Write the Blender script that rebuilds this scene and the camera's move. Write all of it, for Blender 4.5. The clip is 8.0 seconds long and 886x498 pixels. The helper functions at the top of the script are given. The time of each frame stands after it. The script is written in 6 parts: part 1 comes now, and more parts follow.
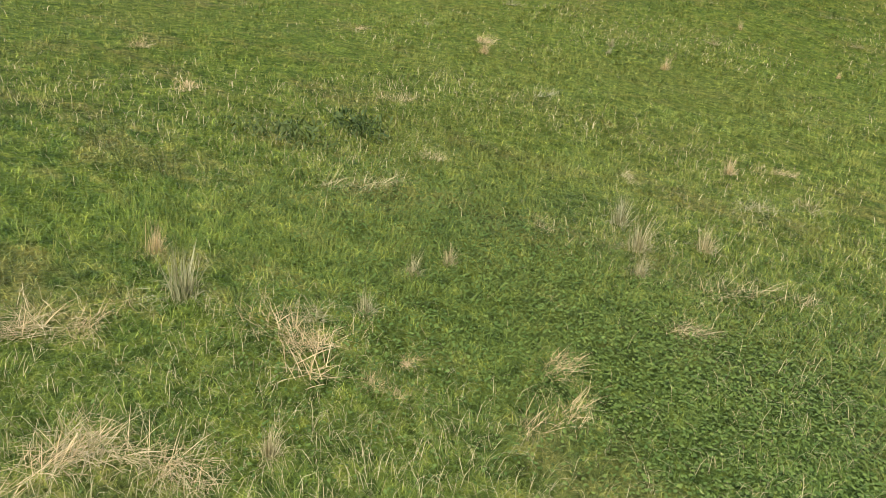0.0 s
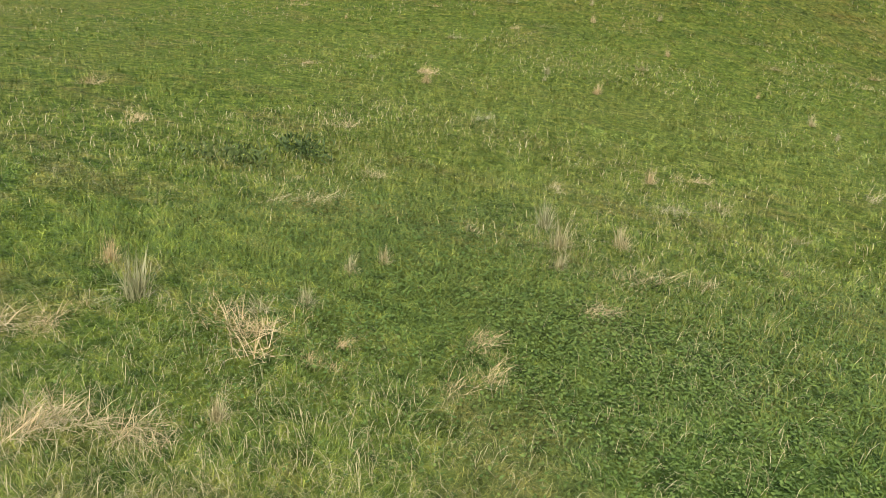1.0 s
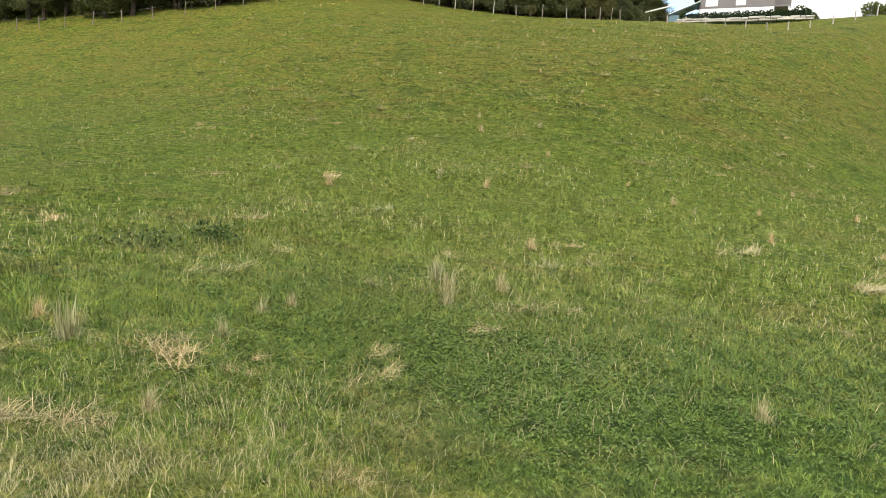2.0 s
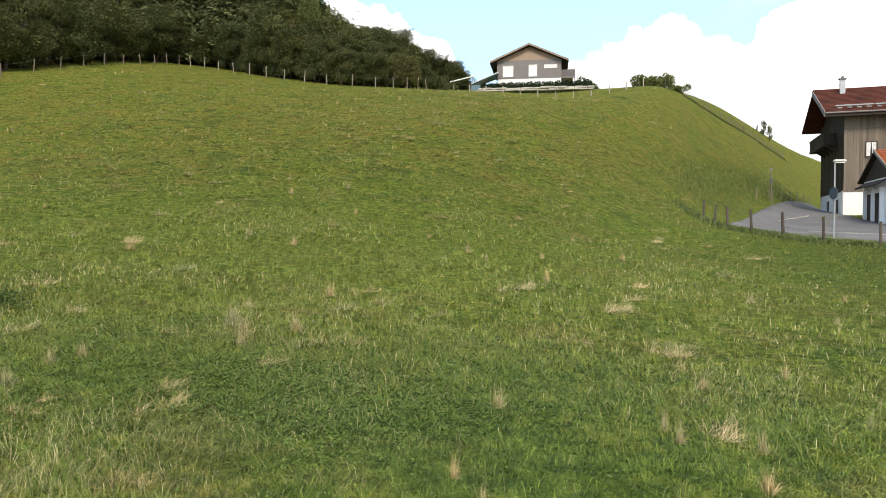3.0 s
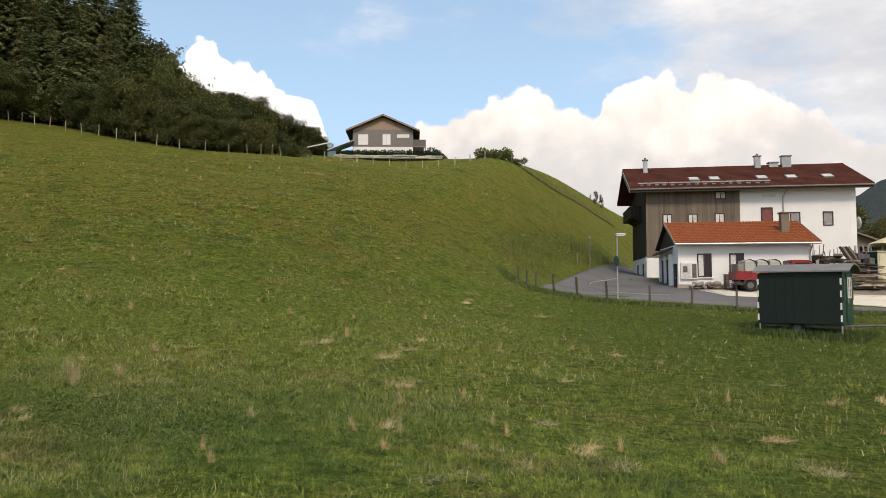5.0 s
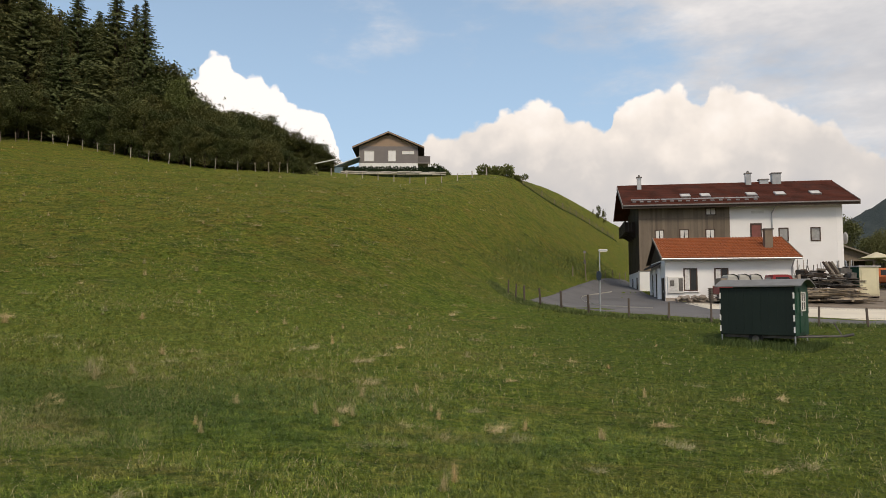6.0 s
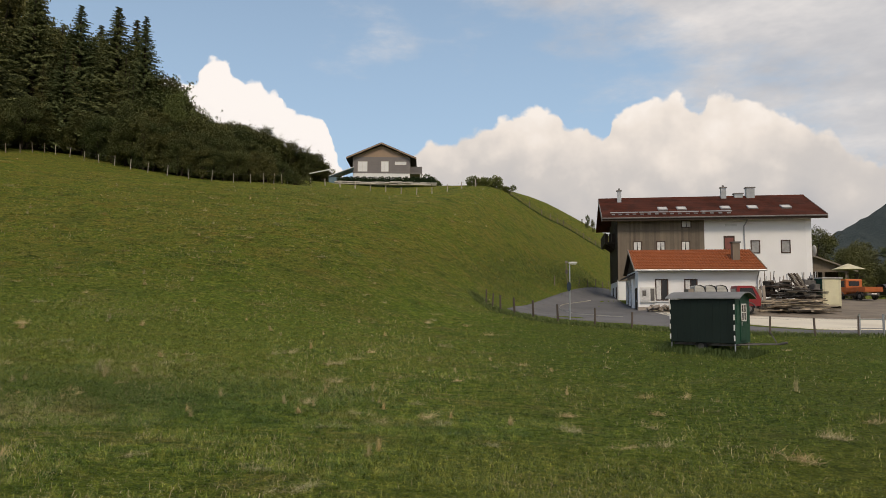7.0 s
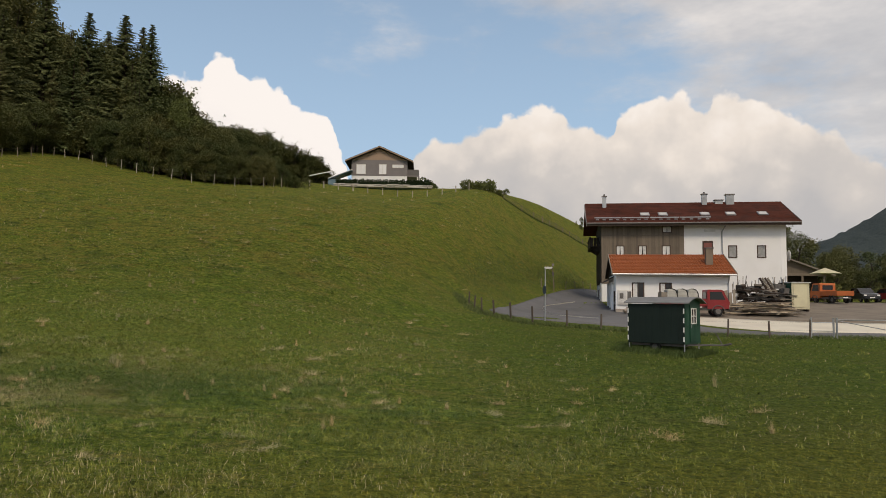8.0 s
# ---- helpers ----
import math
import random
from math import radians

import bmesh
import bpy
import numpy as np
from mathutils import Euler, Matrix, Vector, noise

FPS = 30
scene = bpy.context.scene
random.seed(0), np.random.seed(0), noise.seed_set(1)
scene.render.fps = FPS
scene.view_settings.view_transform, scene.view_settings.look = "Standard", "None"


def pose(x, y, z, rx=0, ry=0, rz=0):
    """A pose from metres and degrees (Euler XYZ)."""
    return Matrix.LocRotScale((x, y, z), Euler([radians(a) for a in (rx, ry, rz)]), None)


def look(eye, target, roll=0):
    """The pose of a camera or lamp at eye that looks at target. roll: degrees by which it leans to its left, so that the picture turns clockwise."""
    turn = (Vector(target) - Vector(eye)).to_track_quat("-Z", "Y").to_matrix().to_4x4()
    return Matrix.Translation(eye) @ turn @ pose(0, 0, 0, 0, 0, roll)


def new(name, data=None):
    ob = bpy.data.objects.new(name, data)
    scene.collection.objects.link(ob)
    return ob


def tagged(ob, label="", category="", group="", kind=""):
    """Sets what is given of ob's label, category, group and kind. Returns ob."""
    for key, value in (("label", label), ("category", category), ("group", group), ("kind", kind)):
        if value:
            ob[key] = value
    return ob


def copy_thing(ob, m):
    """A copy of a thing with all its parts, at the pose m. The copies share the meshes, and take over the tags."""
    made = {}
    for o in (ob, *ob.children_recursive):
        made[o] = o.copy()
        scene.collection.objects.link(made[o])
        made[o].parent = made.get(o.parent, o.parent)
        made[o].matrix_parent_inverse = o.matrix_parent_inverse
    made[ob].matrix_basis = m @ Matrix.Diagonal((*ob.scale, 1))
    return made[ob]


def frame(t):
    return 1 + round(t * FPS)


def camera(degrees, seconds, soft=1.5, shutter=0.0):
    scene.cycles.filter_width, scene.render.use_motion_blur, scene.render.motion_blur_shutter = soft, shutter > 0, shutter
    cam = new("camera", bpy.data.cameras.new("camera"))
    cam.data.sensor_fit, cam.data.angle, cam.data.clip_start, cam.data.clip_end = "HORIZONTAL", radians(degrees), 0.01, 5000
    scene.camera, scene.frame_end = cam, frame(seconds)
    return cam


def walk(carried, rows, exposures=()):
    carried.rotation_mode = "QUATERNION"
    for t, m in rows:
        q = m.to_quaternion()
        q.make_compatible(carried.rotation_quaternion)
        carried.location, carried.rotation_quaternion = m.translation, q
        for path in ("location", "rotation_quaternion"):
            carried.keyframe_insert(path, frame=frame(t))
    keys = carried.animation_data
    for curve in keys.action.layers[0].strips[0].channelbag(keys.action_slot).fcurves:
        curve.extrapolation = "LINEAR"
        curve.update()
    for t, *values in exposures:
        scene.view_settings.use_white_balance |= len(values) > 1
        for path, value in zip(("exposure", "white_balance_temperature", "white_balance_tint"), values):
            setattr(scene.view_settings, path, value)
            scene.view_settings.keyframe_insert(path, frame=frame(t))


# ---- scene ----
cam = camera(64.0, 8.0, soft=0.5)
PATH = [
    (0, (-7.354, 13.920, 3.019), (-12.535, 21.732, -0.463), 6.41),
    (0.5, (-7.107, 13.744, 2.966), (-12.137, 21.722, -0.358), 5.67),
    (1, (-6.822, 13.550, 2.947), (-11.671, 21.777, -0.021), 5.10),
    (1.2, (-6.678, 13.447, 2.901), (-11.471, 21.802, 0.211), 4.65),
    (2.3, (-5.850, 12.434, 2.320), (-9.422, 21.738, 1.510), 1.17),
    (2.5, (-5.699, 12.314, 2.279), (-8.843, 21.786, 1.657), 0.55),
    (3, (-5.320, 11.954, 2.283), (-7.142, 21.782, 1.981), -0.10),
    (3.5, (-4.827, 11.397, 2.313), (-5.549, 21.371, 2.241), -0.73),
    (4, (-4.300, 10.593, 2.392), (-4.421, 20.592, 2.482), -0.87),
    (4.5, (-3.826, 9.652, 2.474), (-3.776, 19.649, 2.726), -0.61),
    (4.7, (-3.700, 9.166, 2.492), (-3.599, 19.159, 2.852), -0.13),
    (5.8, (-2.515, 6.475, 2.322), (-2.600, 16.444, 3.099), -0.64),
    (6, (-2.355, 6.008, 2.464), (-2.452, 15.983, 3.172), -0.08),
    (6.5, (-1.836, 4.660, 2.530), (-1.926, 14.630, 3.302), 0.05),
    (7, (-1.249, 3.167, 2.612), (-1.317, 13.135, 3.406), 0.23),
    (7.5, (-0.631, 1.600, 2.711), (-0.701, 11.568, 3.502), 0.48),
    (8, (0.045, -0.017, 2.831), (-0.074, 9.953, 3.596), 0.67),
]
EXPOSURES = [(0.0, 1.0, 6500, 10), (1.2, 1.0, 6500, 10), (2.5, 0.9, 6550, 10), (3.5, 0.6, 6650, 11), (4.5, 0.28, 6900, 13), (6.5, -0.25, 7060, 14), (8.0, -0.33, 7110, 14)]
walk(cam, [(t, look(eye, target, roll)) for t, eye, target, roll in PATH], EXPOSURES)

# ---- world and sun ----
SUN_EL, SUN_AZ = 46.0, 176.0        # degrees; azimuth clockwise from +y
sun_dir = Vector((math.sin(radians(SUN_AZ)) * math.cos(radians(SUN_EL)), math.cos(radians(SUN_AZ)) * math.cos(radians(SUN_EL)), math.sin(radians(SUN_EL))))
sun = new("sun", bpy.data.lights.new("sun", "SUN"))
sun.data.energy, sun.data.angle, sun.data.color = 2.1, radians(14), (1.0, 0.90, 0.74)
sun.matrix_world = look(sun_dir * 100, (0, 0, 0))


class Nodes:
    """Short hand for building a node tree."""

    def __init__(self, tree):
        self.tree = tree
        tree.nodes.clear()

    def add(self, kind, **settings):
        node = self.tree.nodes.new("ShaderNode" + kind)
        inputs = settings.pop("inputs", {})
        if "operation" in settings:
            node.operation = settings["operation"]
            node.use_clamp = settings.get("use_clamp", False)
        if "data_type" in settings:
            node.data_type, node.blend_type = settings["data_type"], settings["blend_type"]
        if "interpolation_type" in settings:
            node.interpolation_type = settings["interpolation_type"]
        if "feature" in settings:
            node.feature = settings["feature"]
        for key, value in inputs.items():
            self.put(node.inputs[key], value)
        return node

    def put(self, socket, value):
        if isinstance(value, bpy.types.NodeSocket):
            self.tree.links.new(value, socket)
        elif isinstance(value, tuple) and len(value) == 3 and socket.type == "RGBA":
            socket.default_value = (*value, 1.0)
        else:
            socket.default_value = value

    def math(self, op, a, b=0.0, clamp=False):
        return self.add("Math", operation=op, use_clamp=clamp, inputs={0: a, 1: b}).outputs[0]

    def mix(self, factor, a, b, blend="MIX"):
        node = self.add("Mix", data_type="RGBA", blend_type=blend)
        for name, value in (("Factor", factor), ("A", a), ("B", b)):
            kind = "VALUE" if name == "Factor" else "RGBA"
            self.put(next(s for s in node.inputs if s.name == name and s.type == kind), value)
        return next(s for s in node.outputs if s.type == "RGBA")

    def ramp(self, value, *stops):
        node = self.add("ValToRGB", inputs={0: value})
        el = node.color_ramp.elements
        while len(el) < len(stops):
            el.new(0.5)
        for e, (at, colour) in zip(el, stops):
            e.position = at
            e.color = (*colour, 1.0) if isinstance(colour, tuple) else (colour, colour, colour, 1.0)
        return node.outputs[0]

    def noise(self, vector, scale, detail=4.0, rough=0.55, out=0):
        return self.add("TexNoise", inputs={"Vector": vector, "Scale": scale, "Detail": detail, "Roughness": rough}).outputs[out]

    def smooth(self, value, lo, hi):
        return self.add("MapRange", interpolation_type="SMOOTHSTEP", inputs={0: value, 1: lo, 2: hi, 3: 0.0, 4: 1.0}).outputs[0]

    def curve(self, value, lo, hi, points, vlo, vhi):
        node = self.add("FloatCurve", inputs={1: self.add("MapRange", inputs={0: value, 1: lo, 2: hi, 3: 0.0, 4: 1.0}).outputs[0]})
        c = node.mapping.curves[0]
        while len(c.points) < len(points):
            c.points.new(0.5, 0.5)
        for p, (x, y) in zip(c.points, points):
            p.location = ((x - lo) / (hi - lo), (y - vlo) / (vhi - vlo))
        node.mapping.update()
        return self.add("MapRange", inputs={0: node.outputs[0], 1: 0.0, 2: 1.0, 3: vlo, 4: vhi}).outputs[0]


# outlines of the two cloud banks: bearing and height in degrees
LEFT_CLOUD = ((-60, 10), (-34, 13), (-24, 16), (-22.4, 16.8), (-20, 17.2), (-19.5, 18.1), (-18.8, 18.5), (-17.9, 18.3), (-17.3, 17.7), (-16.6, 17.3), (-15.3, 17.3), (-14.8, 16.7), (-14, 16.6),
              (-13.3, 15.6), (-12.6, 15.2), (-10.8, 15.1), (-9.9, 14.4), (-9.5, 13.0), (-8.7, 10.6), (-6, 4), (0, 2))
RIGHT_CLOUD = ((-10, 2), (-5, 6), (-3.6, 10.9), (-2.7, 12.6), (-1.6, 13.3), (0.3, 13.4), (1.7, 14.0), (3.5, 14.4), (4.2, 15.2), (6, 15.7), (7.2, 15.8), (8.8, 15.3), (9.5, 14.6), (11.2, 14.1), (12.1, 13.4),
               (12.9, 13.6), (13.2, 14.6), (14.3, 15.3), (16.1, 15.8), (17.2, 16.3), (18.2, 16.3), (19.4, 15.1), (20.1, 15.1), (20.4, 15.9), (21.1, 16.2), (23.5, 15.6), (25, 14.6), (27.2, 13.3), (28.6, 12.8), (30.1, 10.9), (34, 9.5), (50, 8))


def make_world():
    world = bpy.data.worlds.new("sky")
    scene.world = world
    world.use_nodes = True
    n = Nodes(world.node_tree)
    coord = n.add("TexCoord").outputs["Generated"]
    sep = n.add("SeparateXYZ", inputs={0: coord})
    x, y, z = sep.outputs
    az = n.math("MULTIPLY", n.math("ARCTAN2", x, y), 57.2958)
    el = n.math("MULTIPLY", n.math("ARCSINE", z), 57.2958)
    sky = n.add("TexSky")
    sky.sky_type, sky.sun_disc, sky.sun_elevation, sky.sun_rotation = "NISHITA", False, radians(SUN_EL), radians(SUN_AZ)
    sky.air_density, sky.dust_density, sky.ozone_density = 1.0, 1.2, 1.2
    blue = n.add("Background", inputs={0: sky.outputs[0], 1: 0.15})
    # billowing edges
    soft = n.math("SUBTRACT", n.noise(coord, 9.0, 6.0, 0.55), 0.5)
    puff = n.add("TexVoronoi", feature="SMOOTH_F1", inputs={"Vector": n.mix(0.06, coord, n.noise(coord, 14.0, 4.0, 0.6, 1)), "Scale": 26.0, "Smoothness": 0.6}).outputs[0]
    billow = n.add("TexVoronoi", feature="SMOOTH_F1", inputs={"Vector": n.mix(0.03, coord, n.noise(coord, 30.0, 3.0, 0.6, 1)), "Scale": 62.0, "Smoothness": 0.35}).outputs[0]
    edge = n.math("ADD", n.math("MULTIPLY", soft, 3.2), n.math("ADD", n.math("MULTIPLY", n.math("SUBTRACT", 0.42, puff), 2.4), n.math("MULTIPLY", n.math("SUBTRACT", 0.42, billow), 1.6)))
    top_right = n.curve(az, -10.0, 50.0, RIGHT_CLOUD, 0.0, 30.0)
    top_left = n.curve(az, -60.0, 0.0, LEFT_CLOUD, 0.0, 30.0)
    d_right = n.math("SUBTRACT", n.math("ADD", n.math("ADD", top_right, 0.15), n.math("MULTIPLY", edge, 0.5)), el)
    d_left = n.math("SUBTRACT", n.math("ADD", n.math("ADD", top_left, 0.3), n.math("MULTIPLY", edge, 0.5)), el)
    mask_right = n.smooth(d_right, 0.0, 0.55)
    mask_left = n.smooth(d_left, 0.0, 0.4)
    shade = n.noise(coord, 5.0, 5.0, 0.6)
    # bright crowns, greyer bases
    lobes = n.math("ADD", n.math("MULTIPLY", n.math("SUBTRACT", shade, 0.5), 1.3), n.math("MULTIPLY", n.math("SUBTRACT", puff, 0.4), 0.35))
    depth = n.math("ADD", n.math("MULTIPLY", n.math("SUBTRACT", 15.5, el), 0.075), lobes)
    c_right = n.ramp(depth, (0.0, (0.98, 0.96, 0.93)), (0.18, (0.88, 0.85, 0.81)), (0.45, (0.66, 0.66, 0.66)), (0.8, (0.54, 0.56, 0.59)))
    c_left = n.mix(n.smooth(d_left, 3.0, 9.0), (1.0, 1.0, 1.0), (0.86, 0.87, 0.90))
    # high veil that thickens to the right and overhead
    veil_at = n.add("Mapping", inputs={0: coord, 3: (1.0, 1.0, 2.6)}).outputs[0]
    veil_noise = n.noise(veil_at, 3.2, 7.0, 0.6)
    over = n.math("ADD", n.math("MULTIPLY", n.math("SUBTRACT", az, 6.0), 0.028), n.math("MULTIPLY", n.math("SUBTRACT", el, 21.0), 0.045))
    veil = n.smooth(n.math("ADD", over, n.math("MULTIPLY", n.math("SUBTRACT", veil_noise, 0.5), 2.6)), -0.25, 0.55)
    c_veil = n.ramp(n.noise(veil_at, 4.5, 5.0, 0.6), (0.3, (0.50, 0.53, 0.58)), (0.52, (0.66, 0.68, 0.71)), (0.68, (0.86, 0.86, 0.86)))
    haze = n.smooth(el, 60.0, -2.0)
    clear = n.add("MixShader", inputs={0: n.math("MULTIPLY", haze, 0.72), 1: blue.outputs[0], 2: n.add("Background", inputs={0: (0.465, 0.72, 0.99), 1: 1.06}).outputs[0]})
    s1 = n.add("MixShader", inputs={0: n.math("MULTIPLY", veil, 0.9), 1: clear.outputs[0], 2: n.add("Background", inputs={0: c_veil, 1: 1.12}).outputs[0]})
    s2 = n.add("MixShader", inputs={0: mask_left, 1: s1.outputs[0], 2: n.add("Background", inputs={0: c_left, 1: 1.15}).outputs[0]})
    s3 = n.add("MixShader", inputs={0: mask_right, 1: s2.outputs[0], 2: n.add("Background", inputs={0: c_right, 1: 1.12}).outputs[0]})
    n.add("OutputWorld", inputs={0: s3.outputs[0]})


make_world()


# ---- materials ----
def material(name, build, rough=0.8, metallic=0.0, specular=0.3):
    mat = bpy.data.materials.new(name)
    mat.use_nodes = True
    n = Nodes(mat.node_tree)
    bsdf = n.add("BsdfPrincipled", inputs={"Roughness": rough, "Metallic": metallic, "Specular IOR Level": specular})
    n.add("OutputMaterial", inputs={0: bsdf.outputs[0]})
    build(n, bsdf)
    return mat


def bump(n, bsdf, height, strength=0.4, distance=0.02):
    n.put(bsdf.inputs["Normal"], n.add("Bump", inputs={"Strength": strength, "Distance": distance, "Height": height}).outputs[0])


def worn(name, colour, other=None, scale=3.0, fine=40.0, rough=0.8, metallic=0.0, specular=0.3, relief=0.25, amount=0.6):
    """A surface whose colour drifts at two scales, with a fine relief."""
    other = other or tuple(c * 0.72 for c in colour)

    def build(n, bsdf):
        co = n.add("TexCoord").outputs["Object"]
        rnd = n.add("ObjectInfo").outputs["Random"]
        big, small = n.noise(co, scale, 5.0), n.noise(co, fine, 4.0)
        f = n.math("ADD", n.math("MULTIPLY", n.smooth(big, 0.35, 0.7), amount), n.math("MULTIPLY", n.math("SUBTRACT", small, 0.5), 0.5), True)
        col = n.mix(f, colour, other)
        col = n.mix(1.0, col, n.ramp(rnd, (0.0, 0.88), (1.0, 1.08)), "MULTIPLY")
        n.put(bsdf.inputs["Base Color"], col)
        n.put(bsdf.inputs["Roughness"], n.math("ADD", rough - 0.08, n.math("MULTIPLY", small, 0.16), True))
        bump(n, bsdf, small, relief, 0.01)

    return material(name, build, rough, metallic, specular)


def wood(name, colour, dark, along="Z", scale=1.0, rough=0.75):
    """Weathered boards with grain along one axis."""

    def build(n, bsdf):
        co = n.add("TexCoord").outputs["Object"]
        stretch = {"X": (0.6, 14.0, 14.0), "Y": (14.0, 0.6, 14.0), "Z": (14.0, 14.0, 0.6)}[along]
        grain = n.noise(n.add("Mapping", inputs={0: co, 3: tuple(s * scale for s in stretch)}).outputs[0], 1.0, 5.0, 0.65)
        stain = n.noise(co, 0.9 * scale, 4.0)
        rnd = n.add("ObjectInfo").outputs["Random"]
        f = n.math("ADD", n.math("MULTIPLY", grain, 0.7), n.math("MULTIPLY", n.math("SUBTRACT", stain, 0.4), 0.8), True)
        col = n.mix(f, colour, dark)
        n.put(bsdf.inputs["Base Color"], n.mix(1.0, col, n.ramp(rnd, (0.0, 0.75), (1.0, 1.2)), "MULTIPLY"))
        bump(n, bsdf, grain, 0.5, 0.01)

    return material(name, build, rough)


def grass_colour(n, co):
    """The meadow's colour by place: green, with drier and mossy patches."""
    flat = n.add("Mapping", inputs={0: co, 3: (1.0, 1.0, 0.0)}).outputs[0]
    big = n.noise(flat, 0.13, 5.0, 0.6)
    mid = n.noise(n.add("Mapping", inputs={0: flat, 3: (0.75, 1.3, 0.0)}).outputs[0], 0.62, 6.0, 0.68)
    small = n.noise(n.add("Mapping", inputs={0: flat, 3: (0.8, 1.2, 0.0)}).outputs[0], 2.6, 5.0, 0.68)
    green = n.mix(n.smooth(small, 0.38, 0.64), (0.095, 0.150, 0.022), (0.194, 0.252, 0.040))
    green = n.mix(n.math("MULTIPLY", n.smooth(big, 0.42, 0.64), 0.75), green, (0.165, 0.188, 0.040))
    dry = n.math("MULTIPLY", n.smooth(n.math("ADD", mid, n.math("MULTIPLY", n.math("SUBTRACT", small, 0.5), 0.5)), 0.49, 0.68), 0.50)
    col = n.mix(dry, green, (0.250, 0.200, 0.080))
    height = n.add("SeparateXYZ", inputs={0: co}).outputs[2]
    sere = n.math("MULTIPLY", n.smooth(height, 1.6, 8.0), n.math("MULTIPLY", n.smooth(n.math("ADD", n.math("MULTIPLY", small, 0.55), n.math("MULTIPLY", mid, 0.45)), 0.38, 0.62), 0.62))
    col = n.mix(sere, col, (0.240, 0.205, 0.034))
    # sheep-trodden steps along the hillside, bare and brown at their edges
    step = n.noise(n.add("Mapping", inputs={0: co, 3: (0.50, 0.50, 2.6)}).outputs[0], 1.0, 6.0, 0.70)
    on_hill = n.smooth(height, 1.6, 6.0)
    col = n.mix(n.math("MULTIPLY", on_hill, n.math("MULTIPLY", n.smooth(step, 0.53, 0.66), 0.62)), col, (0.215, 0.160, 0.036))
    col = n.mix(n.math("MULTIPLY", on_hill, n.math("MULTIPLY", n.smooth(step, 0.47, 0.34), 0.62)), col, (0.062, 0.088, 0.018))
    # dark flecks: shade under tussocks put into the colour; light ones are straw
    fleck = n.noise(n.add("Mapping", inputs={0: co, 3: (1.25, 1.25, 4.2)}).outputs[0], 1.5, 5.0, 0.72)
    col = n.mix(n.math("MULTIPLY", on_hill, n.math("MULTIPLY", n.smooth(fleck, 0.46, 0.36), 0.72)), col, (0.045, 0.062, 0.014))
    col = n.mix(n.math("MULTIPLY", on_hill, n.math("MULTIPLY", n.smooth(fleck, 0.56, 0.68), 0.55)), col, (0.290, 0.260, 0.060))
    moss = n.math("MULTIPLY", n.smooth(n.noise(flat, 0.42, 5.0, 0.62), 0.53, 0.68), 0.45)
    col = n.mix(moss, col, (0.055, 0.100, 0.023))
    x, y, _ = n.add("SeparateXYZ", inputs={0: co}).outputs
    # a lush hollow, and thin dry sward on the flat ground towards the valley
    away = n.math("SQRT", n.math("ADD", n.math("POWER", n.math("MULTIPLY", n.math("ADD", x, 6.6), 0.8), 2.0), n.math("POWER", n.math("SUBTRACT", y, 18.3), 2.0)))
    lush = n.math("MULTIPLY", n.smooth(n.math("ADD", away, n.math("MULTIPLY", mid, 1.6)), 4.6, 1.4), 0.62)
    col = n.mix(lush, col, (0.068, 0.122, 0.024))
    # paler, well grazed sward in the middle of the field
    near = n.math("SQRT", n.math("ADD", n.math("POWER", n.math("MULTIPLY", n.math("ADD", x, 12.0), 0.75), 2.0), n.math("POWER", n.math("SUBTRACT", y, 29.5), 2.0)))
    col = n.mix(n.math("MULTIPLY", n.smooth(n.math("ADD", near, n.math("MULTIPLY", mid, 6.0)), 14.0, 5.0), 0.50), col, (0.190, 0.246, 0.046))
    # fresher pasture towards the farm
    fresh = n.math("MULTIPLY", n.smooth(n.math("ADD", x, n.math("MULTIPLY", mid, 6.0)), 0.0, 9.0), n.math("MULTIPLY", n.smooth(y, 60.0, 40.0), 0.55))
    col = n.mix(fresh, col, (0.066, 0.106, 0.015))
    thin = n.math("MULTIPLY", n.smooth(n.math("ADD", n.math("SUBTRACT", y, n.math("MULTIPLY", x, 0.5)), n.math("MULTIPLY", mid, 8.0)), 21.0, 10.0), 0.7)
    return n.mix(thin, col, (0.205, 0.192, 0.030))


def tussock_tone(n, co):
    """Random tone of the grass hummocks, with shaded gaps between them put into the colour: an arm's length across, and
    within them a hand's breadth.
    """
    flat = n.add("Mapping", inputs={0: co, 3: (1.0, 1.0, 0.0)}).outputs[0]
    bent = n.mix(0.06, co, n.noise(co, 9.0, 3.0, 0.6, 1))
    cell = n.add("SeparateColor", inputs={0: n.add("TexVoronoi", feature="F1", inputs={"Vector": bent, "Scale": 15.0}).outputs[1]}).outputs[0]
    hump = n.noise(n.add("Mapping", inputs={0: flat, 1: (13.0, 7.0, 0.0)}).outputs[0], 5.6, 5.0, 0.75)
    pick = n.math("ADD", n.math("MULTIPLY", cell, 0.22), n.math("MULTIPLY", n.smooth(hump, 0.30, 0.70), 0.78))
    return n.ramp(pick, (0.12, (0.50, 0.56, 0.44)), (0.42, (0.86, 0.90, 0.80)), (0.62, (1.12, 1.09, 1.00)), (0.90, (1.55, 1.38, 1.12)))


